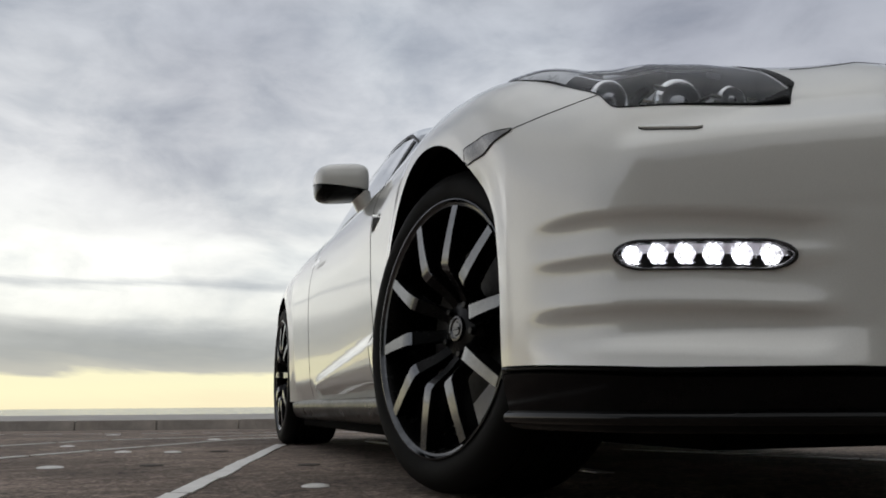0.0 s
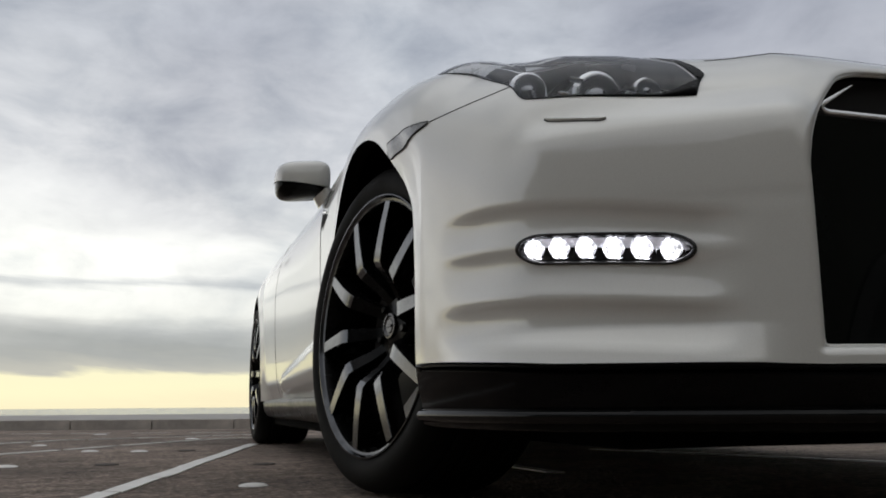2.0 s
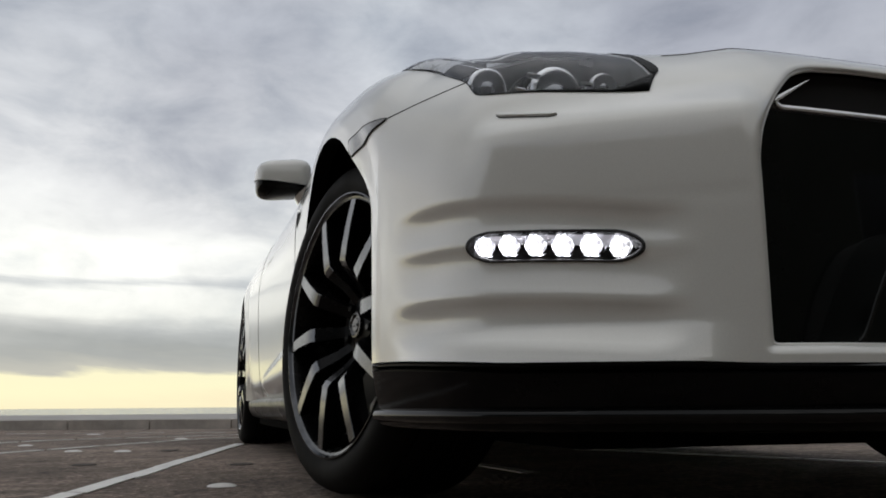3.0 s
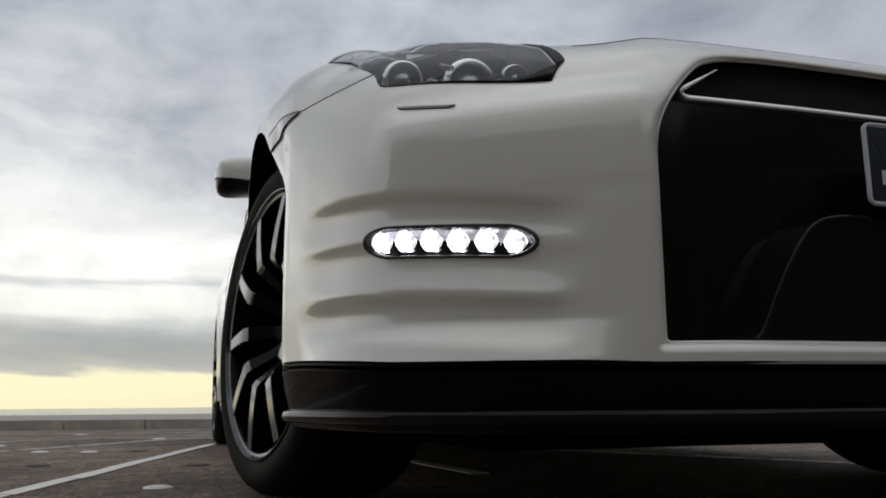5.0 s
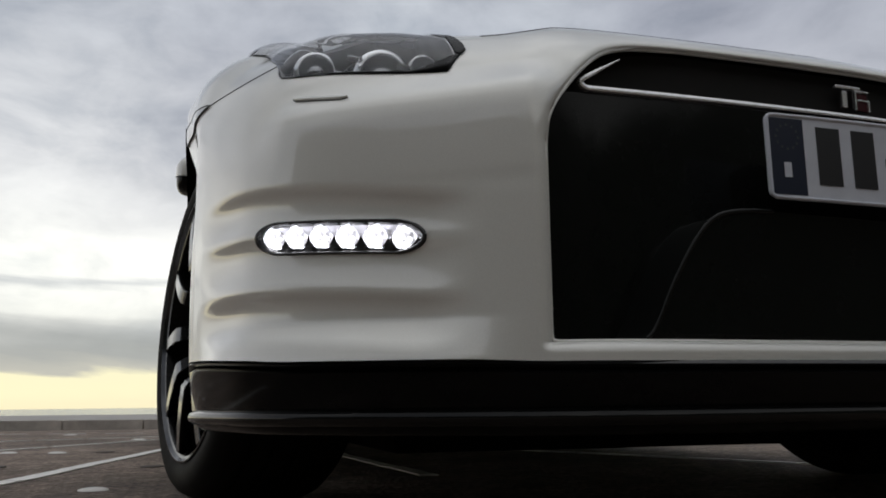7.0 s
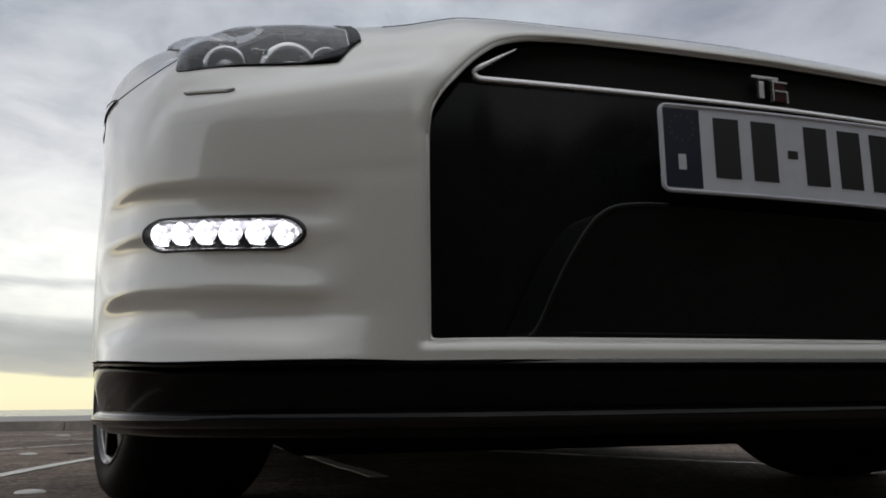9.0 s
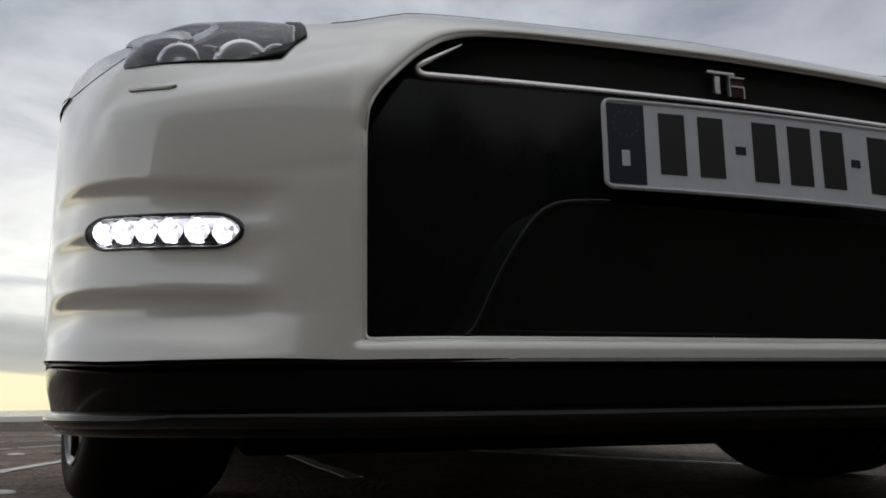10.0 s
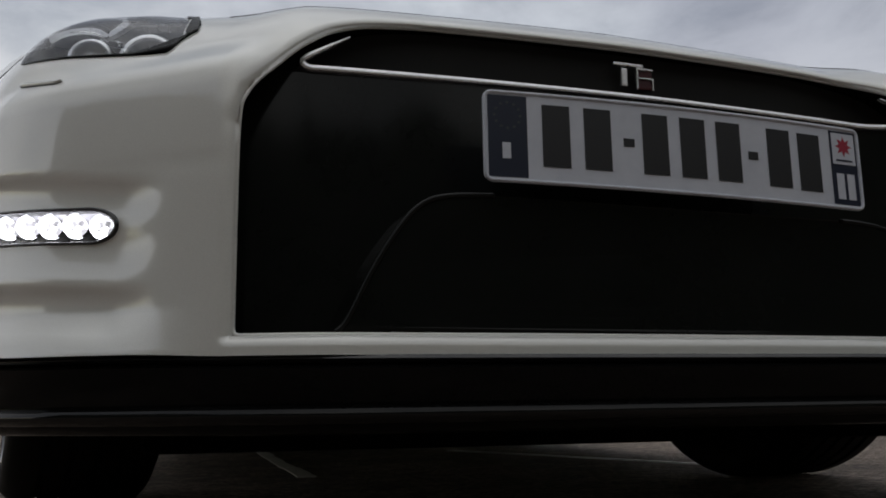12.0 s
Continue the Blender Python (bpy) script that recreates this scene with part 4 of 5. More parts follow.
# low wide box added to deepen the shadow on the ground below
part("undertray", box(bmesh.new(), (1.74, 1.86, 0.06), (0, 2.33, 0.130), None, 0.01), UNDERBODY, car)
part("engine_bay", box(bmesh.new(), (1.08, 1.0, 0.45), (0, 0.72, 0.40), None, 0.04), UNDERBODY, car)
part("cabin_floor", box(bmesh.new(), (1.55, 1.9, 0.55), (0, 2.36, 0.45), None, 0.05), UNDERBODY, car)
# unseen box added low at the tail to stop light coming in underneath
part("rear_diffuser", box(bmesh.new(), (1.62, 0.34, 0.16), (0, 4.32, 0.185), None, 0.02), MATT_BLACK, car)
part("boot_floor", box(bmesh.new(), (1.1, 1.2, 0.45), (0, 3.9, 0.42), None, 0.05), UNDERBODY, car)


def arch_liner(yc, r, side):
    a = np.linspace(-0.35, np.pi + 0.35, 40)
    xs = np.array([0.925 if yc < 2 else 0.885, 0.90 if yc < 2 else 0.87, 0.60, 0.56]) * side
    rr = np.array([r, r + 0.005, r + 0.005, 0.05])
    p = np.stack([np.broadcast_to(xs[None], (40, 4)), yc + np.cos(a)[:, None] * rr[None], 0.362 + np.sin(a)[:, None] * rr[None]], -1)
    return weld("arch_liner", [sheet_mesh("liner", p)], UNDERBODY, car)


for sd in (-1, 1):
    arch_liner(0.92, 0.411, sd)
    arch_liner(3.70, 0.404, sd)


# ======== wheels ========
def spoke():
    """One spoke: it dives from its shoulder to the hub; black body, machined outer face (z up the spoke)."""
    path = [(0.036, 0.060), (0.062, 0.070), (0.088, 0.089), (0.108, 0.110), (0.120, 0.122), (0.132, 0.1285), (0.164, 0.1285), (0.205, 0.1265), (0.2600, 0.1215)]
    width = [0.011, 0.0115, 0.0125, 0.0140, 0.0150, 0.0152, 0.0142, 0.0130, 0.0118]
    face, back = bmesh.new(), bmesh.new()
    rows = []
    for (r, a), w in zip(path, width):
        c, d, deep = Vector((-a, 0, r)), Vector((0, 1, 0)), Vector((0.042, 0, 0))
        rows.append([back.verts.new(q) for q in (c + deep - d * w * 0.75, c + Vector((0.006, 0, 0)) - d * w * 1.12, c - d * w, c + d * w, c + Vector((0.006, 0, 0)) + d * w * 1.12, c + deep + d * w * 0.75)])
    for a, b in zip(rows, rows[1:]):
        for i in range(6):
            back.faces.new((a[i], a[(i + 1) % 6], b[(i + 1) % 6], b[i]))
    back.faces.new(rows[0])
    back.faces.new(rows[-1][::-1])
    tops = []
    for (r, a), w in list(zip(path, width))[4:]:
        tops.append([face.verts.new((-a - h, s * w * k, r)) for s, k, h in ((-1, 0.97, 0.0), (-1, 0.93, 0.0012), (1, 0.93, 0.0012), (1, 0.97, 0.0))])
    for a, b in zip(tops, tops[1:]):
        for i in range(3):
            face.faces.new((a[i], a[i + 1], b[i + 1], b[i]))
    for b in (face, back):
        bmesh.ops.recalc_face_normals(b, faces=b.faces)
    return back, face


WHEEL = {}


def wheel_mesh(key, make):
    if key not in WHEEL:
        got = make()
        if isinstance(got, bmesh.types.BMesh):
            me = bpy.data.meshes.new(key)
            got.to_mesh(me)
            got.free()
            got = me
        WHEEL[key] = got
    return WHEEL[key]


def wheel_part(name, key, make, mat, parent, smooth=True, sharp=35):
    first = key not in WHEEL
    me = wheel_mesh(key, make)
    if first:
        me.materials.append(mat)
        if smooth:
            me.shade_smooth()
            me.set_sharp_from_angle(angle=radians(sharp))
    ob = new(name, me)
    ob.parent = parent
    return ob


def tread():
    pr = [(0.264, 0.117), (0.276, 0.1235), (0.292, 0.1285), (0.308, 0.1285), (0.322, 0.124), (0.332, 0.115), (0.338, 0.103), (0.340, 0.096)]
    groove = []
    for a in (0.062, 0.022, -0.022, -0.062):
        groove += [(0.3405, a + 0.007), (0.3335, a + 0.0055), (0.3335, a - 0.0055), (0.3405, a - 0.007)]
    return lathe(pr + groove + [(r, -a) for r, a in pr[::-1]], 128, "tyre")


def rim():
    return lathe([(0.266, 0.117), (0.272, 0.1245), (0.275, 0.124), (0.275, 0.121), (0.266, 0.118), (0.260, 0.119), (0.257, 0.112), (0.250, 0.085), (0.240, 0.03), (0.233, -0.05), (0.24, -0.11), (0.266, -0.117)], 120, "rim")


def build_wheel(label, m, turn, turn_cal=118):
    w = new("wheel")
    w.parent = car
    w.matrix_local = m
    w["label"] = label
    wheel_part("tyre", "tyre", tread, RUBBER, w)
    wheel_part("rim", "rim", rim, RIM_BLACK, w)
    wheel_part("rim_edge", "rim_edge", lambda: lathe([(0.2600, 0.1180), (0.2670, 0.1205), (0.2715, 0.1275), (0.2745, 0.1270), (0.2760, 0.1225)], 120, "rim_edge"), RIM_LIP, w)
    wheel_part("brake_disc", "brake_disc", lambda: lathe([(0.07, 0.03), (0.075, 0.025), (0.10, 0.022), (0.192, 0.022), (0.195, 0.018), (0.195, -0.01), (0.192, -0.014), (0.09, -0.014)], 96, "brake_disc"), DISC, w)
    wheel_part("hub", "hub", lambda: lathe([(0.0, 0.075), (0.030, 0.075), (0.034, 0.073), (0.052, 0.071), (0.066, 0.066), (0.074, 0.056), (0.080, 0.03)], 64, "hub"), RIM_BLACK, w)
    wheel_part("hub_cap", "hub_cap", lambda: lathe([(0.0, 0.0815), (0.014, 0.0815), (0.016, 0.079), (0.0195, 0.079), (0.0225, 0.0825), (0.0265, 0.082), (0.0280, 0.072)], 48, "hub_cap"), DARK_CHROME, w)
    for k in range(5):
        nut = wheel_part("wheel_nut", "wheel_nut", lambda: lathe([(0.0, 0.080), (0.007, 0.080), (0.009, 0.078), (0.009, 0.055)], 6, "wheel_nut"), RIM_BLACK, w, False)
        a = radians(72 * k + 36 + turn)
        nut.location = (0, 0.055 * math.sin(a), 0.055 * math.cos(a))
    for k in range(10):
        b = wheel_part("spoke", "spoke", lambda: spoke()[0], RIM_BLACK, w, True, 30)
        wheel_part("spoke_face", "spoke_face", lambda: spoke()[1], ALLOY, b, True, 50)
        b.matrix_local = Matrix.Rotation(radians(36 * k + turn), 4, "X")
    # plain bar on the hub cap
    wheel_part("cap_mark", "cap_mark", lambda: box(bmesh.new(), (0.003, 0.024, 0.006), (-0.0820, 0, 0), None, 0.0008, 1), RIM_LIP, w)
    # caliper astride the disc
    cal = wheel_part("caliper", "caliper", lambda: box(bmesh.new(), (0.075, 0.085, 0.20), (-0.002, 0, 0), None, 0.018, 3), CALIPER, w)
    cal.matrix_local = Matrix.Rotation(radians(turn_cal), 4, "X") @ pose(0, 0.172, 0)
    for z, y, r in ((-0.062, 0.018, 0.007), (-0.030, 0.024, 0.005), (0.012, 0.020, 0.010), (0.045, 0.026, 0.006)):
        hole = wheel_part("caliper_bolt", f"caliper_bolt_{r}", lambda: lathe([(0.0, 0.0012), (r, 0.0012), (r * 1.05, -0.004)], 14, "caliper_bolt"), RIM_BLACK, w)
        hole.matrix_local = cal.matrix_local @ pose(-0.0395, y, z)
    return w


build_wheel("black split-spoke front wheel, turned in", pose(-0.807, 0.936, 0.3405, 0, 0, 13.0) @ pose(0, 0, 0, 0, 3.5, 0), 10, 236)
build_wheel("black split-spoke front wheel, turned out", pose(0.705, 0.96, 0.341, 0, 0, 193), 30)
build_wheel("black split-spoke rear wheel", pose(-0.800, 3.70, 0.341, 0, 0, 0), 20)
build_wheel("black split-spoke rear wheel", pose(0.800, 3.70, 0.341, 0, 0, 180), 45)


# ======== lamps ========
def ribbon(points, normals, width, name, mat, parent, mir=False, lift=0.0008):
    """A narrow dark joint lying on the skin."""
    p, n = np.asarray(points, float), np.asarray(normals, float)
    t = np.gradient(p, axis=0)
    b = np.cross(t, n)
    b /= np.linalg.norm(b, axis=-1, keepdims=True) + 1e-12
    q = np.stack([p - b * width / 2, p + n * lift - b * width * 0.35, p + n * lift + b * width * 0.35, p + b * width / 2], 1)
    if mir:
        q = q * (-1, 1, 1)
    return weld(name, [sheet_mesh(name, q)], mat, parent)


def along(ss, vv, width, name, mat, mir=False, parent=None, lift=0.0008):
    return ribbon(skin(ss, vv), skin_normal(ss, vv), width, name, mat, parent or car, mir, lift)


PROJECTOR_GLASS = material("projector_glass", (0.30, 0.305, 0.32), 0.05, 0.9, 1.0, 0.8)
SATIN_SILVER = worn(material("satin_silver_plastic", (0.92, 0.92, 0.93), 0.15, 0.9), (0.90, 0.90, 0.91), (0.96, 0.96, 0.97), 40.0, 0.20, 0.34)
LAMP_SILVER = worn(material("grey_lamp_bowl", (0.2, 0.2, 0.21), 0.3, 0.3), (0.07, 0.072, 0.076), (0.15, 0.153, 0.16), 18.0, 0.25, 0.4)
LAMP_BLACK = worn(material("black_lamp_border", (0.003, 0.003, 0.003), 0.3, 0, 0, 0.04), (0.002, 0.002, 0.002), (0.004, 0.004, 0.004), 30.0, 0.2, 0.35)
RING_CHROME = material("bright_ring_chrome", (0.97, 0.97, 0.98), 0.12, 0.95)
# for pale lamp parts and for the sheets that imitate reflected sky
LAMP_PALE = worn(material("pale_lamp_trim_and_sheen", (0.7, 0.7, 0.72), 0.3, 0.1), (0.78, 0.79, 0.81), (0.90, 0.91, 0.93), 25.0, 0.2, 0.4)
LAMP_GREY = worn(material("dark_grey_lamp_trim", (0.05, 0.05, 0.053), 0.3), (0.008, 0.008, 0.009), (0.025, 0.025, 0.027), 25.0, 0.22, 0.4)


LENS_SWELL = smooth_curve([(0, 0.0), (0.11, 0.001), (0.18, 0.003), (0.31, 0.005), (0.45, 0.006), (0.56, 0.012), (0.65, 0.015), (0.72, 0.013), (0.79, 0.009), (0.85, 0.006), (0.92, 0.003), (1.0, 0.0)])


def headlamp(mir):
    lamp = new("headlamp")
    lamp.parent = car
    lamp["label"] = "clear-lensed headlamp with two projectors"
    sgn = -1 if mir else 1
    flip = np.array((sgn, 1, 1))
    ss = between(S_L0, S_L1, 90, S_L0, S_LT)
    lo, hi = lamp_lo(ss), lamp_hi(ss)
    k = (ss - S_L0) / (S_L1 - S_L0)
    # clear lens, swelling above the line of the fender
    w = np.linspace(0, 1, 30)[None, :]
    v = np.clip(lo[:, None] + (hi - lo)[:, None] * w, 0.01, 1.99)
    s2 = np.broadcast_to(ss[:, None], v.shape)
    swell = LENS_SWELL(k)[:, None] * (4 * w * (1 - w)) ** 0.6 + 0.0015
    lens = weld("lens", [sheet_mesh("lens", (skin(s2, v) + skin_normal(s2, v) * swell[..., None]) * flip)], LENS, lamp)
    lens.visible_shadow = False
    # dark bowl behind the lens
    w = np.linspace(0, 1, 24)[None, :]
    v = lo[:, None] + (hi - lo)[:, None] * w
    depth = np.interp(k, [0, 0.03, 0.10, 0.2, 0.45, 0.7, 1], [0.004, 0.05, 0.20, 0.29, 0.28, 0.14, 0.006])[:, None] * np.sin(np.pi * w) ** 0.45
    s2 = np.broadcast_to(ss[:, None], v.shape)
    p, n = skin(s2, np.clip(v, 0, 2)), skin_normal(s2, np.clip(v, 0.01, 1.99))
    inner = n * 0.45 + np.array([-0.35, -0.42, 0.0])
    q = p - inner * depth[..., None] - np.array([0, 0, 0.25]) * depth[..., None] * (1 - w[..., None])
    weld("housing", [sheet_mesh("housing", q * flip)], LAMP_SILVER, lamp)
    # black border, widest at the inner end
    edge = np.interp(k, [0, 0.02, 0.045, 0.075, 0.5, 1.0], [0.034, 0.030, 0.016, 0.0035, 0.002, 0.0025])
    proud = np.interp(k, [0, 0.15, 0.4, 1], [0.0022, 0.0022, 0.0005, 0.0003])[:, None]
    up_v = np.minimum(v_of_z(ss, F_LAMP(ss) + edge), np.maximum(hi, lo + 0.002))
    a, an, c, cn = skin(ss, lo), skin_normal(ss, lo), skin(ss, up_v), skin_normal(ss, np.minimum(up_v, 1.99))
    weld("bezel", [sheet_mesh("bezel", np.stack([a - an * 0.004, a + an * proud, c + cn * proud, c - cn * 0.003], 1) * flip)], LAMP_BLACK, lamp)
    # wide dark tip along the upper inner edge
    tip = np.linspace(S_L0, S_LT + 0.06, 40)
    wide = np.interp(tip, [S_L0, S_L0 + 0.012, S_LT, S_LT + 0.06], [0.04, 0.070, 0.030, 0.003])
    finish("inner_bezel", patch(tip, lambda s: np.maximum(lamp_hi(s) - np.interp(s, tip, wide), lamp_lo(s)), lamp_hi, 8, 0.0032, mir), LAMP_BLACK, lamp)
    along(tip[4:], np.maximum(lamp_hi(tip) - wide - 0.012, lamp_lo(tip))[4:], 0.0016, "bezel_line", LAMP_PALE, mir, lamp, 0.0022)
    top = ss[(ss < s_of_y(0.35)) & (ss > S_LT)]
    along(top, hood_edge(top), 0.004, "top_bezel", SEAL, mir, lamp, 0.002)
    # pale sheets under the lens tail and upper edge, painted as reflected sky
    for name, k0, k1, w0, w1 in (("tail_panel", 0.60, 0.985, 0.06, 0.94), ("upper_trim", 0.16, 0.61, 0.93, 0.985)):
        kk, ww = np.linspace(k0, k1, 44), np.linspace(w0, w1, 14)[None, :]
        sk = S_L0 + (S_L1 - S_L0) * kk
        vk = np.clip(lamp_lo(sk)[:, None] + (lamp_hi(sk) - lamp_lo(sk))[:, None] * ww, 0.01, 1.99)
        s2 = np.broadcast_to(sk[:, None], vk.shape)
        lift = LENS_SWELL(kk)[:, None] * (4 * ww * (1 - ww)) ** 0.6 - 0.004
        weld(name, [sheet_mesh(name, (skin(s2, vk) + skin_normal(s2, vk) * lift[..., None]) * flip)], LAMP_PALE, lamp)
    # two projectors and a small side lamp in their bowls
    for x, y, z, r, yaw in ((-0.755, 0.436, 0.7060, 0.0270, -4), (-0.661, 0.364, 0.6800, 0.0355, -4), (-0.616, 0.285, 0.666, 0.019, -8)):
        m = pose(x * sgn, y, z, 0, 0, yaw * sgn) @ pose(0, 0, 0, 0, 0, 90)
        ring = finish("projector_ring", lathe([(r * 1.28, -0.010), (r * 1.33, -0.002), (r * 1.31, 0.003), (r * 1.27, 0.0055), (r * 1.06, 0.0105), (r * 1.02, 0.0095), (r * 1.00, 0.002), (r * 0.97, -0.02), (r * 0.95, -0.03)], 48, "projector_ring"), RING_CHROME, lamp)
        finish("projector_lens", lathe([(0.0, 0.012), (r * 0.3, 0.010), (r * 0.6, 0.003), (r * 0.85, -0.010), (r * 0.99, -0.024), (r * 0.97, -0.05), (0, -0.05)], 36, "projector_lens"), PROJECTOR_GLASS, ring)
        finish("projector_barrel", lathe([(r * 1.20, -0.095), (r * 1.22, -0.040), (r * 1.29, -0.004)], 40, "projector_barrel"), LAMP_PALE, ring)
        finish("projector_shroud", lathe([(r * 1.80, -0.150), (r * 1.82, -0.075), (r * 1.74, -0.064), (r * 1.48, -0.062), (r * 1.36, -0.070), (r * 1.32, -0.10)], 40, "projector_shroud"), LAMP_GREY, ring)
        ring.matrix_local = m
    # silver cowl that waves over the projectors, and small bright pieces between them
    u = np.linspace(0, 1, 50)
    cx, cy = -0.800 + 0.22 * u, 0.560 - 0.130 * u
    cz = 0.722 + 0.009 * np.cos(u * 4 * np.pi * 0.9 + 2.6) - 0.004 * u
    cowl = np.stack([np.stack([cx + o * 0.5, cy + o, cz + h], -1) for o, h in ((-0.020, -0.006), (-0.018, -0.001), (-0.012, 0.001), (-0.006, 0.001))], 1)
    cowl_ob = weld("cowl", [sheet_mesh("cowl", cowl * flip)], LAMP_GREY, lamp)
    part("cowl_edge", tube("edge", [tuple(q) for q in (cowl[:, 0] + (0, 0, 0.001)) * flip], 0.0016, 8), SATIN_SILVER, cowl_ob, smooth=True)
    for x, y, z, s in ((-0.716, 0.335, 0.660, 0.012), (-0.728, 0.350, 0.676, 0.009), (-0.700, 0.300, 0.652, 0.010), (-0.645, 0.280, 0.668, 0.010), (-0.805, 0.40, 0.680, 0.012), (-0.635, 0.30, 0.712, 0.011), (-0.733, 0.318, 0.651, 0.008), (-0.742, 0.300, 0.640, 0.006), (-0.655, 0.262, 0.650, 0.008), (-0.612, 0.236, 0.652, 0.007), (-0.708, 0.345, 0.700, 0.010)):
        part("reflector", box(bmesh.new(), (s * 2.2, s * 1.4, s * 0.9), (0, 0, 0), pose(x * sgn, y, z, 20, 18, -35 * sgn), s * 0.3, 2), BRIGHT, lamp)
    return lamp


headlamp(False)
headlamp(True)


def daytime_lamp(mir):
    lamp = new("daytime_lamp")
    lamp.parent = car
    lamp["label"] = "lit row of six white daytime LEDs in a black bezel"
    sgn = -1 if mir else 1
    flip = (-1, 1, 1) if mir else (1, 1, 1)
    t = np.linspace(0, 1, 90)
    ss = np.concatenate([S_D0 + (S_D1 - S_D0) * (0.5 - 0.5 * np.cos(t * np.pi)), S_D1 - (S_D1 - S_D0) * (0.5 - 0.5 * np.cos(t[1:-1] * np.pi))])
    sg = np.concatenate([np.ones(90), -np.ones(88)])

    def loop(grow, sink):
        zz = drl_mid(ss) + sg * np.maximum(drl_half(ss) + grow, 0.0003)
        sc = np.clip(ss, S_D0 - grow * 1.6, S_D1 + grow * 1.6)
        sc = 0.5 * (S_D0 + S_D1) + (ss - 0.5 * (S_D0 + S_D1)) * (1 + 2 * grow * 1.3 / (S_D1 - S_D0))
        v = v_of_z(sc, zz)
        return skin(sc, v) - skin_normal(sc, v) * sink
    p = np.stack([loop(0.0012, 0.0), loop(0.0005, -0.003), loop(-0.0020, -0.003), loop(-0.0034, 0.002), loop(-0.0042, 0.018)], 1)
    weld("bezel", [sheet_mesh("bezel", p * flip, close_u=True)], GLOSS_BLACK, lamp)
    # reflector tray
    c = np.linspace(0.03, 0.97, 60)
    s2 = S_D0 + (S_D1 - S_D0) * c
    for name, lo_w, hi_w, mat in (("reflector", -0.05, 1.0, TRAY), ("lower_trim", -1.0, -0.05, LAMP_BLACK)):
        ww = np.linspace(lo_w, hi_w, 7)
        zz = drl_mid(s2)[:, None] + np.maximum(drl_half(s2) - 0.0040, 0.0)[:, None] * ww[None]
        s3 = np.broadcast_to(s2[:, None], zz.shape)
        q = skin(s3, v_of_z(s3, zz)) - skin_normal(s3, v_of_z(s3, zz)) * (0.006 + 0.010 * (1 - ww[None, :, None] ** 2))
        weld(name, [sheet_mesh("tray", q * flip)], mat, lamp)
    # six facetted reflector cups, each with a lit chip, aimed ahead of the car
    aim = Vector((0.04 * sgn, -1.0, -0.10)).normalized()
    turn = aim.to_track_quat("-X", "Z").to_matrix().to_4x4()
    for k in range(6):
        s = S_D0 + (S_D1 - S_D0) * (0.112 + 0.1555 * k)
        v = v_of_z(s, drl_mid(s) + 0.0005)
        c0, n0 = skin(s, v) * flip, skin_normal(s, v) * flip
        cup = finish("reflector_cup", lathe([(r, r * r / 0.0150 - 0.0105) for r in (0.0025, 0.0060, 0.0095, 0.0130, 0.0158)] + [(0.0166, 0.0040)], 14, "reflector_cup"), CUP_SILVER, lamp, smooth=False)
        cup.matrix_local = Matrix.Translation(Vector(c0) - Vector(n0) * 0.0115) @ turn
        arc = np.linspace(0, 1.6, 6)
        finish("led", lathe([(0.0168 * math.sin(a), 0.0130 * math.cos(a) - 0.0055) for a in arc], 14, "led"), LED_DOME, cup, smooth=False)
    c = S_D0 + 0.004 + (S_D1 - S_D0 - 0.008) * (0.5 - 0.5 * np.cos(np.linspace(0, np.pi, 50)))
    inner = lambda s: np.maximum(drl_half(s) - 0.003, 0.0004)
    lens = finish("lens", patch(c, lambda s: v_of_z(s, drl_mid(s) - inner(s)), lambda s: v_of_z(s, drl_mid(s) + inner(s)), 8, 0.0022, mir), LENS, lamp)
    lens.visible_shadow = False
    return lamp


daytime_lamp(False)
daytime_lamp(True)

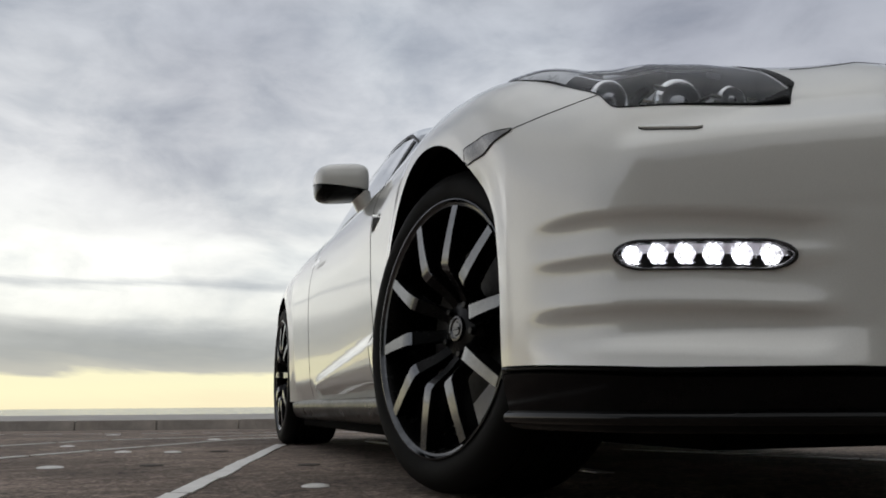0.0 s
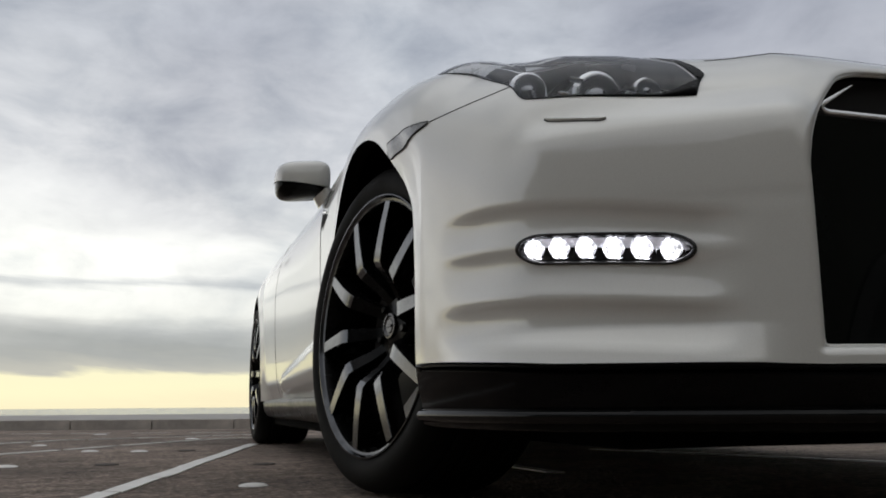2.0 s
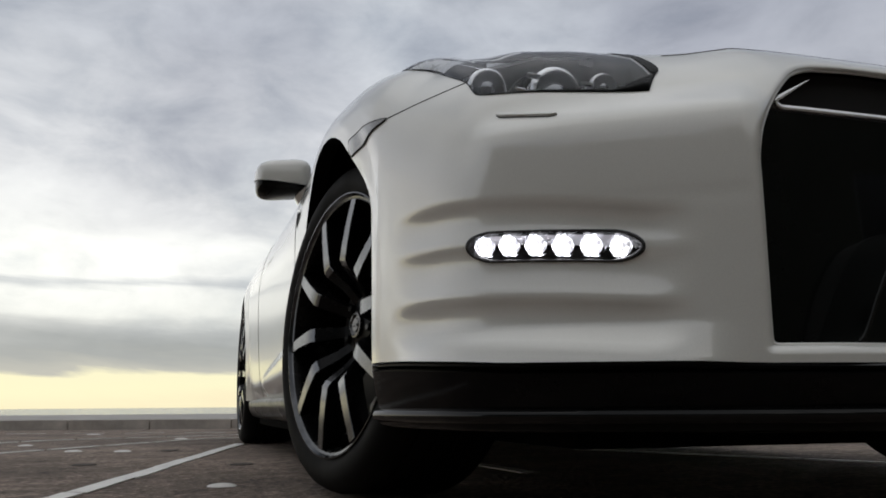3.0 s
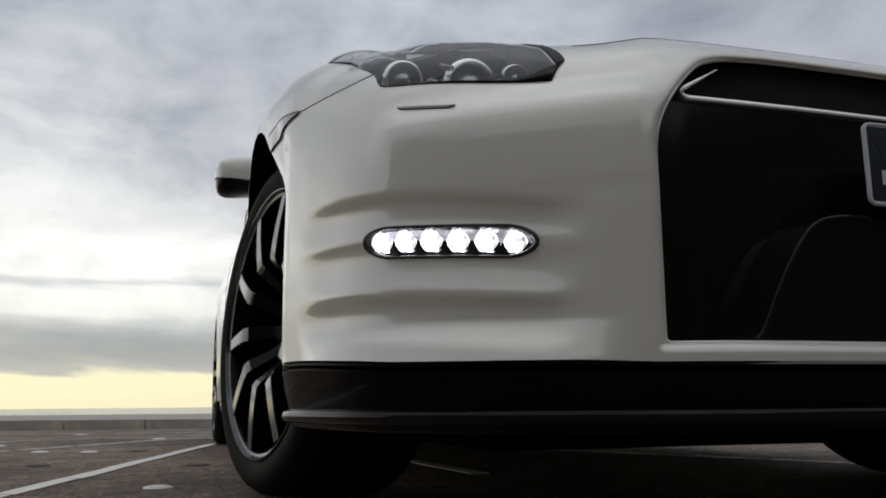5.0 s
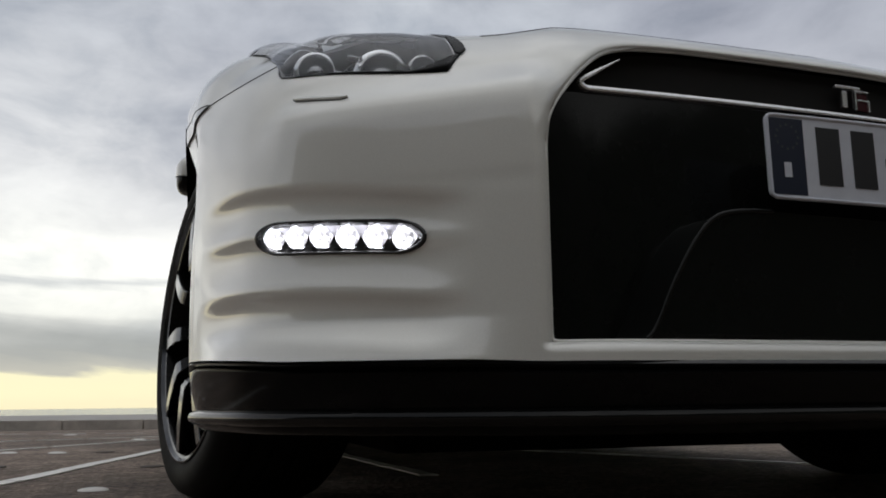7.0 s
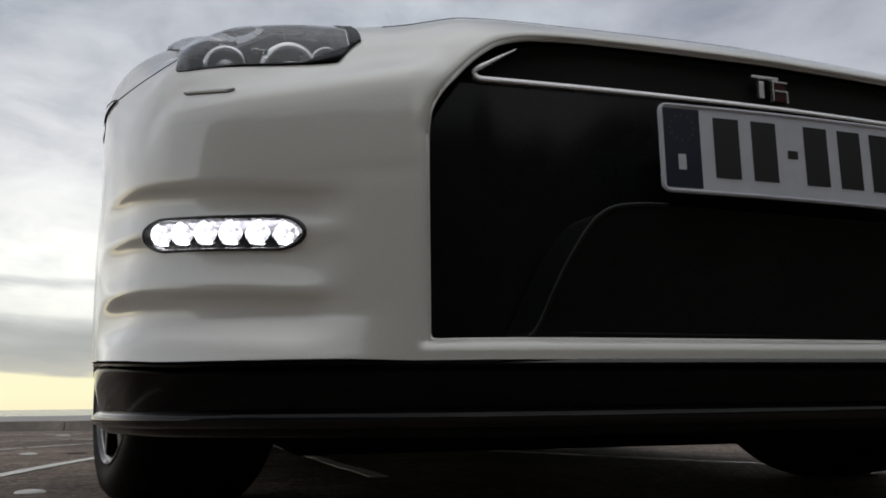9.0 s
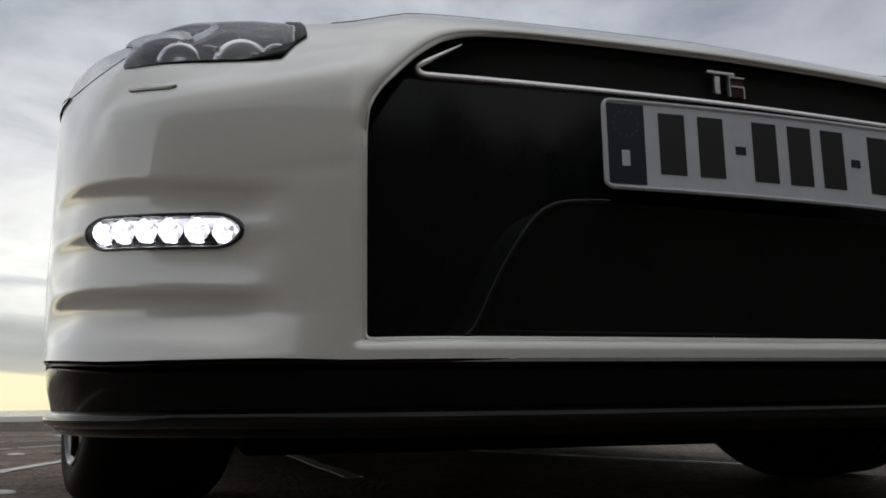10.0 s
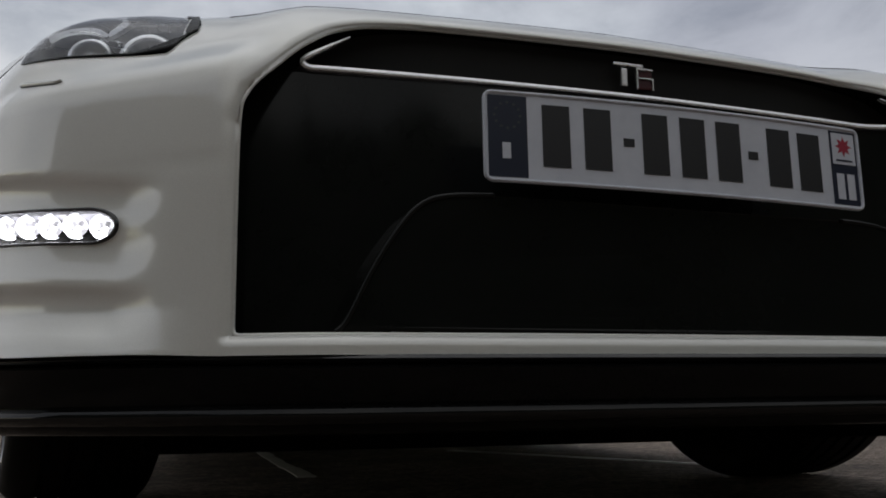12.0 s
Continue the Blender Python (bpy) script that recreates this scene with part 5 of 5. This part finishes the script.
# marker lamps ahead of the arches, washer covers, joints
for mir in (False, True):
    a = np.linspace(0, 1, 24)
    sa = s_at("y", 0.487, 0.653) + (s_of_y(0.648) - s_at("y", 0.487, 0.653)) * a
    mid = 0.654 - 0.010 * a
    half = 0.0015 + 0.0165 * np.clip(a * 1.9, 0, 1) ** 0.85
    lo = arch_z(YA, ZA, RA + 0.004, HA + 0.004)
    finish("marker_lamp", patch(sa, lambda s: np.maximum(v_of_z(s, np.interp(s, sa, mid - half)), lo(s)), lambda s: np.maximum(v_of_z(s, np.interp(s, sa, mid + half * 0.9)), lo(s) + 0.001), 10, 0.0025, mir), MARKER, car, "smoked side marker lamp")
    rim_s = np.concatenate([sa, sa[::-1]])
    rim_v = np.concatenate([v_of_z(sa, mid + half * 0.9), np.maximum(v_of_z(sa, mid - half), lo(sa))[::-1]])
    along(rim_s, rim_v, 0.0022, "marker_seal", SEAL, mir, lift=0.003)
    sw = np.linspace(s_at("x", -0.7450, 0.580), s_at("x", -0.812, 0.588), 24)
    wz = np.linspace(0.5765, 0.5925, 24)
    th = 0.0034 * np.clip(np.minimum(np.linspace(0, 9, 24), np.linspace(9, 0, 24)), 0.02, 1) ** 0.5
    up, dn = v_of_z(sw, wz + th), v_of_z(sw, wz - th)
    rings = [skin(sw, up) + skin_normal(sw, up) * -0.001, skin(sw, up) + skin_normal(sw, up) * 0.0008, skin(sw, dn) + skin_normal(sw, dn) * 0.0040, skin(sw, dn) + skin_normal(sw, dn) * -0.001]
    cover = weld("washer_cover", [sheet_mesh("washer_cover", np.stack(rings, 1) * ((-1, 1, 1) if mir else (1, 1, 1)))], PAINT, car)
    along(sw, v_of_z(sw, wz - th * 1.35), 0.0024, "washer_joint", SEAL, mir, cover)
    # bumper to fender joint
    sj = np.linspace(s_at("y", 0.343, 0.676), s_at("y", 0.487, 0.655), 30)
    along(sj, v_of_z(sj, np.linspace(0.676, 0.655, 30)), 0.0020, "panel_joint", SEAL, mir)
    sj = np.full(40, s_of_y(1.5475))
    along(sj, np.linspace(0.02, 1.99, 40), 0.004, "panel_joint", SEAL, mir)
    sj = np.full(40, s_of_y(2.7925))
    along(sj, np.linspace(0.02, 1.99, 40), 0.004, "panel_joint", SEAL, mir)
    sj = np.linspace(0, S_L0, 60)
    along(sj, hood_edge(sj), 0.004, "hood_joint", SEAL, mir)
    # fender vent
    vs = np.linspace(s_of_y(1.425), s_of_y(1.525), 12)
    finish("fender_vent", patch(vs, lambda s: v_of_z(s, np.interp(s, vs, np.linspace(0.685, 0.660, 12))), lambda s: v_of_z(s, np.interp(s, vs, np.linspace(0.690, 0.708, 12))), 8, 0.002, mir), MATT_BLACK, car)
    along(vs, v_of_z(vs, np.linspace(0.696, 0.716, 12)), 0.007, "vent_trim", BRIGHT, mir, lift=0.004)
    # door handle
    hs = np.linspace(s_of_y(2.56), s_of_y(2.74), 20)
    finish("door_handle", patch(hs, lambda s: v_of_z(s, 0.738 + 0 * s), lambda s: v_of_z(s, 0.758 + 0 * s), 8, 0.012, mir), CHROME, car)

# ======== door mirrors ========
def mirror_unit(sgn):
    unit = new("door_mirror")
    unit.parent = car
    unit["label"] = "white door mirror with a black lower half"
    bm = bmesh.new()
    bmesh.ops.create_uvsphere(bm, u_segments=40, v_segments=24, radius=1.0)
    for v in bm.verts:
        x, y, z = v.co
        q = lambda a, p: math.copysign(abs(a) ** p, a)
        v.co = (q(x, 0.55) * 0.098, q(y, 0.72) * 0.085, q(z, 0.52) * 0.067)
        v.co.z += 0.010 * (v.co.x / 0.098)
    low = bm.copy()
    cut = bm.verts[:] + bm.edges[:] + bm.faces[:]
    bmesh.ops.bisect_plane(bm, geom=cut, plane_co=(0, 0, -0.017), plane_no=(-0.07, 0.1, -1), clear_outer=True)
    bmesh.ops.bisect_plane(low, geom=low.verts[:] + low.edges[:] + low.faces[:], plane_co=(0, 0, -0.019), plane_no=(0.07, -0.1, 1), clear_outer=True)
    bmesh.ops.scale(low, vec=(0.975, 0.975, 0.985), verts=low.verts)
    cap = part("mirror_cap", bm, PAINT, unit, smooth=True)
    base = part("mirror_base", low, SPLITTER, unit, "satin black lower half", smooth=True)
    arm_bm = bmesh.new()
    ring = []
    for k, (x, y, z, w, h) in enumerate(((0.066, -0.005, -0.030, 0.040, 0.060), (0.078, -0.005, -0.070, 0.032, 0.055), (0.094, -0.002, -0.105, 0.028, 0.058), (0.110, 0.005, -0.138, 0.03, 0.07))):
        ring.append([arm_bm.verts.new((x + w * math.cos(a), y + h * math.sin(a), z)) for a in np.linspace(0, 2 * np.pi, 16, endpoint=False)])
    for a, b in zip(ring, ring[1:]):
        for i in range(16):
            arm_bm.faces.new((a[i], b[i], b[(i + 1) % 16], a[(i + 1) % 16]))
    bmesh.ops.recalc_face_normals(arm_bm, faces=arm_bm.faces)
    part("mirror_arm", arm_bm, PAINT, unit, smooth=True)
    g = part("mirror_glass", box(bmesh.new(), (0.16, 0.004, 0.10), (0, 0.083, 0.006), None, 0.0015), BRIGHT, unit)
    unit.matrix_local = pose(-0.905 * sgn, 2.20, 0.970) @ Matrix.Diagonal((sgn, 1, 1, 1))
    return unit


mirror_unit(1)
mirror_unit(-1)

# ======== grille, number plate ========
grille = new("grille")
grille.parent = car
grille["label"] = "gloss black grille with a chrome strip and a badge"


# back wall of the opening in two levels
def wall(name, y0, zlo, zhi, xw, mat, n=60, bow=0.12, rows=12, lean=0.0, over=0.05):
    xs, zs = np.linspace(-xw, xw, n), np.linspace(zlo, zhi, rows)
    x, z = np.meshgrid(xs, zs, indexing="ij")
    z = np.minimum(z, F_OPEN(np.minimum(np.abs(x), 0.53)) + over)
    return weld(name, [sheet_mesh(name, np.stack([x, y0 + bow * x * x + lean * (z - zlo), z], -1))], mat, grille)


wall("lower_panel", 0.05, 0.24, 0.578, 0.56, GRILLE_BLACK, 60, 0.10, 12, 0.04)
wall("upper_mesh", 0.125, 0.57, 0.70, 0.50, MATT_BLACK, 60, 0.08, over=0.004)
wall("shelf", 0.115, 0.566, 0.57, 0.50, MATT_BLACK, 60, 0.08)
# sides and floor of the opening
for sd in (-1, 1):
    part("side_wall", box(bmesh.new(), (0.02, 0.10, 0.24), (sd * 0.556, 0.10, 0.36), None, 0.004), MATT_BLACK, grille)
part("floor_wall", box(bmesh.new(), (1.08, 0.10, 0.012), (0, 0.075, 0.243), None, 0.003), MATT_BLACK, grille)


def strip(pts, w, d, name, mat, parent):
    """A bevelled bar along points, seen from the front: w high, d deep."""
    p = np.array(pts, float)
    t = np.gradient(p, axis=0)
    t /= np.linalg.norm(t, axis=1, keepdims=True)
    up = np.cross(t, np.array([0, 1, 0]))
    up = -up / np.linalg.norm(up, axis=1, keepdims=True)
    sec = [(-0.5, 0.5), (-0.5, -0.38), (-0.40, -0.5), (0.40, -0.5), (0.5, -0.38), (0.5, 0.5)]
    q = np.stack([p + up * a * w + np.array([0, 1, 0]) * (b * d + (0.24 * a * w * up[:, 2:] if b < 0 else 0)) for a, b in sec], 1)
    return weld(name, [sheet_mesh(name, q)], mat, parent)


# one bright strip a side: along the middle, round the corner and up to a thin point
for sd in (-1, 1):
    path = [(x, 0.062 + 0.02 * (x / 0.46) ** 2, 0.585 - 0.002 * x / 0.46) for x in np.linspace(0, 0.446, 36)]
    path += [(0.446 + 0.012 * math.sin(a), 0.081, 0.5905 - 0.0075 * math.cos(a)) for a in np.linspace(0.25, 2.25, 9)]
    path += [(0.4545 - 0.056 * k, 0.080 + 0.004 * k, 0.5955 + 0.034 * k) for k in np.linspace(0.06, 1, 14)]
    wide = np.interp(np.arange(len(path)), [0, 36, 45, len(path) - 1], [0.0068, 0.0072, 0.0070, 0.0012])
    strip([(sd * x, y, z) for x, y, z in path], wide[:, None], 0.008, "chrome_strip", CHROME, grille)
# raised black carrier under the plate, with a faint rounded edge
CARRIER = [(0.424, 0.252), (0.412, 0.262), (0.383, 0.325), (0.347, 0.382), (0.322, 0.4056), (0.290, 0.4135), (0.240, 0.4155)]
for _ in range(2):
    CARRIER = [CARRIER[0]] + [tuple(a * w + b * (1 - w) for a, b in zip(p, q)) for p, q in zip(CARRIER, CARRIER[1:]) for w in (0.75, 0.25)] + [CARRIER[-1]]
carrier_y = lambda x: -0.012 + 0.06 * x * x
bm = bmesh.new()
front = [bm.verts.new((x, carrier_y(x), z)) for x, z in [(-a, b) for a, b in CARRIER] + CARRIER[::-1]]
back = [bm.verts.new((v.co.x * 1.03, 0.07, v.co.z)) for v in front]
bm.faces.new(front)
for k in range(len(front) - 1):
    bm.faces.new((front[k], front[k + 1], back[k + 1], back[k]))
bmesh.ops.recalc_face_normals(bm, faces=bm.faces)
carrier = part("plate_carrier", bm, GRILLE_BLACK, grille)
for sd in (-1, 1):
    part("carrier_edge", tube("edge", [(sd * x, carrier_y(x), z) for x, z in CARRIER], 0.0035, 8), GRILLE_BLACK, carrier, smooth=True)

# badge: three plain metal letters' blocks without lettering
badge = new("badge")
badge.parent = grille
badge["label"] = "small chrome and red badge"
part("badge_block", box(bmesh.new(), (0.046, 0.008, 0.0045), (-0.006, 0.111, 0.6385), None, 0.0012), CHROME, badge)
part("badge_block", box(bmesh.new(), (0.009, 0.008, 0.026), (-0.012, 0.112, 0.620), None, 0.0015), CHROME, badge)
part("badge_block", box(bmesh.new(), (0.026, 0.006, 0.030), (0.020, 0.114, 0.620), None, 0.003), RED, badge, "dark red block")
for x, z, w, h in ((0.008, 0.620, 0.0022, 0.030), (0.020, 0.6345, 0.026, 0.0022), (0.022, 0.621, 0.022, 0.0020), (0.032, 0.612, 0.0022, 0.016)):
    part("badge_block", box(bmesh.new(), (w, 0.008, h), (x, 0.1115, z), None, 0.0006), CHROME, badge)

# the nose sits slightly askew: it falls back and down towards the car's left
def askew(ob):
    co = np.empty(len(ob.data.vertices) * 3)
    ob.data.vertices.foreach_get("co", co)
    co = co.reshape(-1, 3)
    x, y, z = co.T
    g = np.clip(x + 0.45, 0, 0.80) * (1 - step01(0.35, 0.62, x)) * (1 - step01(0.18, 0.55, y))
    co[:, 1] += 0.049 * g
    co[:, 2] -= 0.0217 * g * np.clip((z - 0.25) / 0.2, 0, 1)
    ob.data.vertices.foreach_set("co", co.ravel())
    ob.data.update()


for ob in [front_bumper, hood, *front_bumper.children_recursive, *grille.children_recursive, *[q for q in car.children if q.name.startswith("hood_joint")]]:
    if ob.type == "MESH":
        askew(ob)
badge.location = (0.006, 0.0, 0.0115)

plate = new("number_plate")
plate.parent = car
plate["label"] = "white number plate with blue ends"


PLATE_W, PLATE_H, PLATE_R = 0.260, 0.055, 0.010


def on_plate(x, z, out):
    """Place on the slightly bowed plate, x and z from its middle, out towards the front."""
    return Vector((x + 0.0018, -0.0192 + 0.183 * x * x + 0.049 * x + 0.011 * z - out, 0.4727 + z - 0.0217 * x))


def plate_patch(x0, x1, z0, z1, lift, mat, name, parent, n=24, thick=0.003, rows=2, rounded=False):
    """A bent block on the plate's face."""
    bm = bmesh.new()
    bmesh.ops.create_grid(bm, x_segments=n, y_segments=rows, size=0.5)
    bmesh.ops.scale(bm, vec=(x1 - x0, z1 - z0, 1), verts=bm.verts)
    bmesh.ops.translate(bm, vec=((x0 + x1) / 2, (z0 + z1) / 2, 0), verts=bm.verts)
    ext = bmesh.ops.extrude_face_region(bm, geom=bm.faces[:])
    bmesh.ops.translate(bm, vec=(0, 0, thick), verts=[v for v in ext["geom"] if isinstance(v, bmesh.types.BMVert)])
    bmesh.ops.recalc_face_normals(bm, faces=bm.faces)
    for v in bm.verts:
        x, z, h = v.co
        if rounded:
            over = max(0.0, abs(z) - (PLATE_H - PLATE_R))
            x *= (PLATE_W - PLATE_R + math.sqrt(max(PLATE_R ** 2 - over ** 2, 0.0))) / PLATE_W
        v.co = on_plate(x, z, lift + h)
    return part(name, bm, mat, parent)


def plate_shape(points, lift, thick, mat, name, parent, label=""):
    """A flat outline of (x, z) standing a little proud of the plate."""
    bm = bmesh.new()
    low = [bm.verts.new(on_plate(x, z, lift)) for x, z in points]
    top = [bm.verts.new(on_plate(x, z, lift + thick)) for x, z in points]
    bm.faces.new(top)
    for k in range(len(points)):
        bm.faces.new((low[k], low[(k + 1) % len(points)], top[(k + 1) % len(points)], top[k]))
    bmesh.ops.recalc_face_normals(bm, faces=bm.faces)
    return part(name, bm, mat, parent, label)


def rounded_loop(inset, per=8):
    w, h, r = PLATE_W - inset, PLATE_H - inset, PLATE_R - inset
    out = []
    for cx, cz, a0 in ((w - r, h - r, 0), (-w + r, h - r, 90), (-w + r, -h + r, 180), (w - r, -h + r, 270)):
        out += [(cx + r * math.cos(radians(a0 + 90 * k / per)), cz + r * math.sin(radians(a0 + 90 * k / per))) for k in range(per + 1)]
        if a0 in (0, 180):
            x0, z0 = out[-1]
            out += [(x0 + (-x0 - x0) * k / 20, z0) for k in range(1, 20)]
    return out


plate_patch(-PLATE_W, PLATE_W, -PLATE_H, PLATE_H, -0.002, PLATE_WHITE, "plate_base", plate, 40, 0.003, 22, True)
rings = [[on_plate(x, z, o) for x, z in rounded_loop(inset)] for inset, o in ((0.0, 0.0), (0.0005, 0.0028), (0.0022, 0.0036), (0.0040, 0.0026), (0.0045, 0.0008))]
weld("plate_rim", [sheet_mesh("plate_rim", np.array([[tuple(q) for q in col] for col in zip(*rings)]), close_u=True)], PLATE_WHITE, plate)
plate_patch(-0.2545, -0.2075, -0.049, 0.049, 0.001, PLATE_BLUE, "blue_band", plate, 6, 0.0006)
plate_patch(0.2115, 0.2545, -0.049, 0.001, 0.001, PLATE_BLUE, "blue_band", plate, 6, 0.0006)
plate_patch(0.2115, 0.2545, 0.001, 0.049, 0.001, PLATE_BLUE, "blue_band", plate, 6, 0.0005)
plate_patch(0.2145, 0.2515, 0.0045, 0.046, 0.0016, PLATE_WHITE, "emblem_field", plate, 6, 0.0006)
plate_shape([(0.233 + (0.0135 if k % 2 == 0 else 0.0070) * math.sin(k * math.pi / 8), 0.0285 + (0.0135 if k % 2 == 0 else 0.0070) * math.cos(k * math.pi / 8)) for k in range(16)], 0.0022, 0.0005, EMBLEM_RED, "emblem", plate, "red star shape")
plate_patch(0.2200, 0.2460, 0.0085, 0.0108, 0.0022, PLATE_BLUE, "dark_bar", plate, 2, 0.0005)
for k in range(12):
    cx, cz = -0.231 + 0.0155 * math.sin(k * math.pi / 6), 0.025 + 0.0155 * math.cos(k * math.pi / 6)
    plate_shape([(cx + (0.0022 if q % 2 == 0 else 0.0010) * math.sin(q * math.pi / 5), cz + (0.0022 if q % 2 == 0 else 0.0010) * math.cos(q * math.pi / 5)) for q in range(10)], 0.0016, 0.0003, STAR_GOLD, "star", plate)
for x, w, z0, z1 in ((-0.172, 0.034, -0.034, 0.041), (-0.120, 0.034, -0.034, 0.041), (-0.080, 0.014, -0.002, 0.008), (-0.045, 0.034, -0.034, 0.041), (0.006, 0.034, -0.034, 0.041), (0.056, 0.034, -0.034, 0.041), (0.091, 0.014, -0.003, 0.007), (0.130, 0.034, -0.035, 0.040), (0.177, 0.034, -0.036, 0.039)):
    plate_patch(x - w / 2, x + w / 2, z0, z1, 0.001, PLATE_INK, "dark_bar", plate, 4, 0.001)
plate_patch(-0.238, -0.228, -0.027, -0.008, 0.0016, PLATE_WHITE, "pale_bar", plate, 2, 0.0005)
for x in (0.2245, 0.2415):
    plate_patch(x - 0.006, x + 0.006, -0.042, -0.008, 0.0016, PLATE_WHITE, "pale_bar", plate, 2, 0.0005)
part("plate_holder", box(bmesh.new(), (0.40, 0.05, 0.07), (0, 0.022, 0.474), None, 0.01), MATT_BLACK, plate)
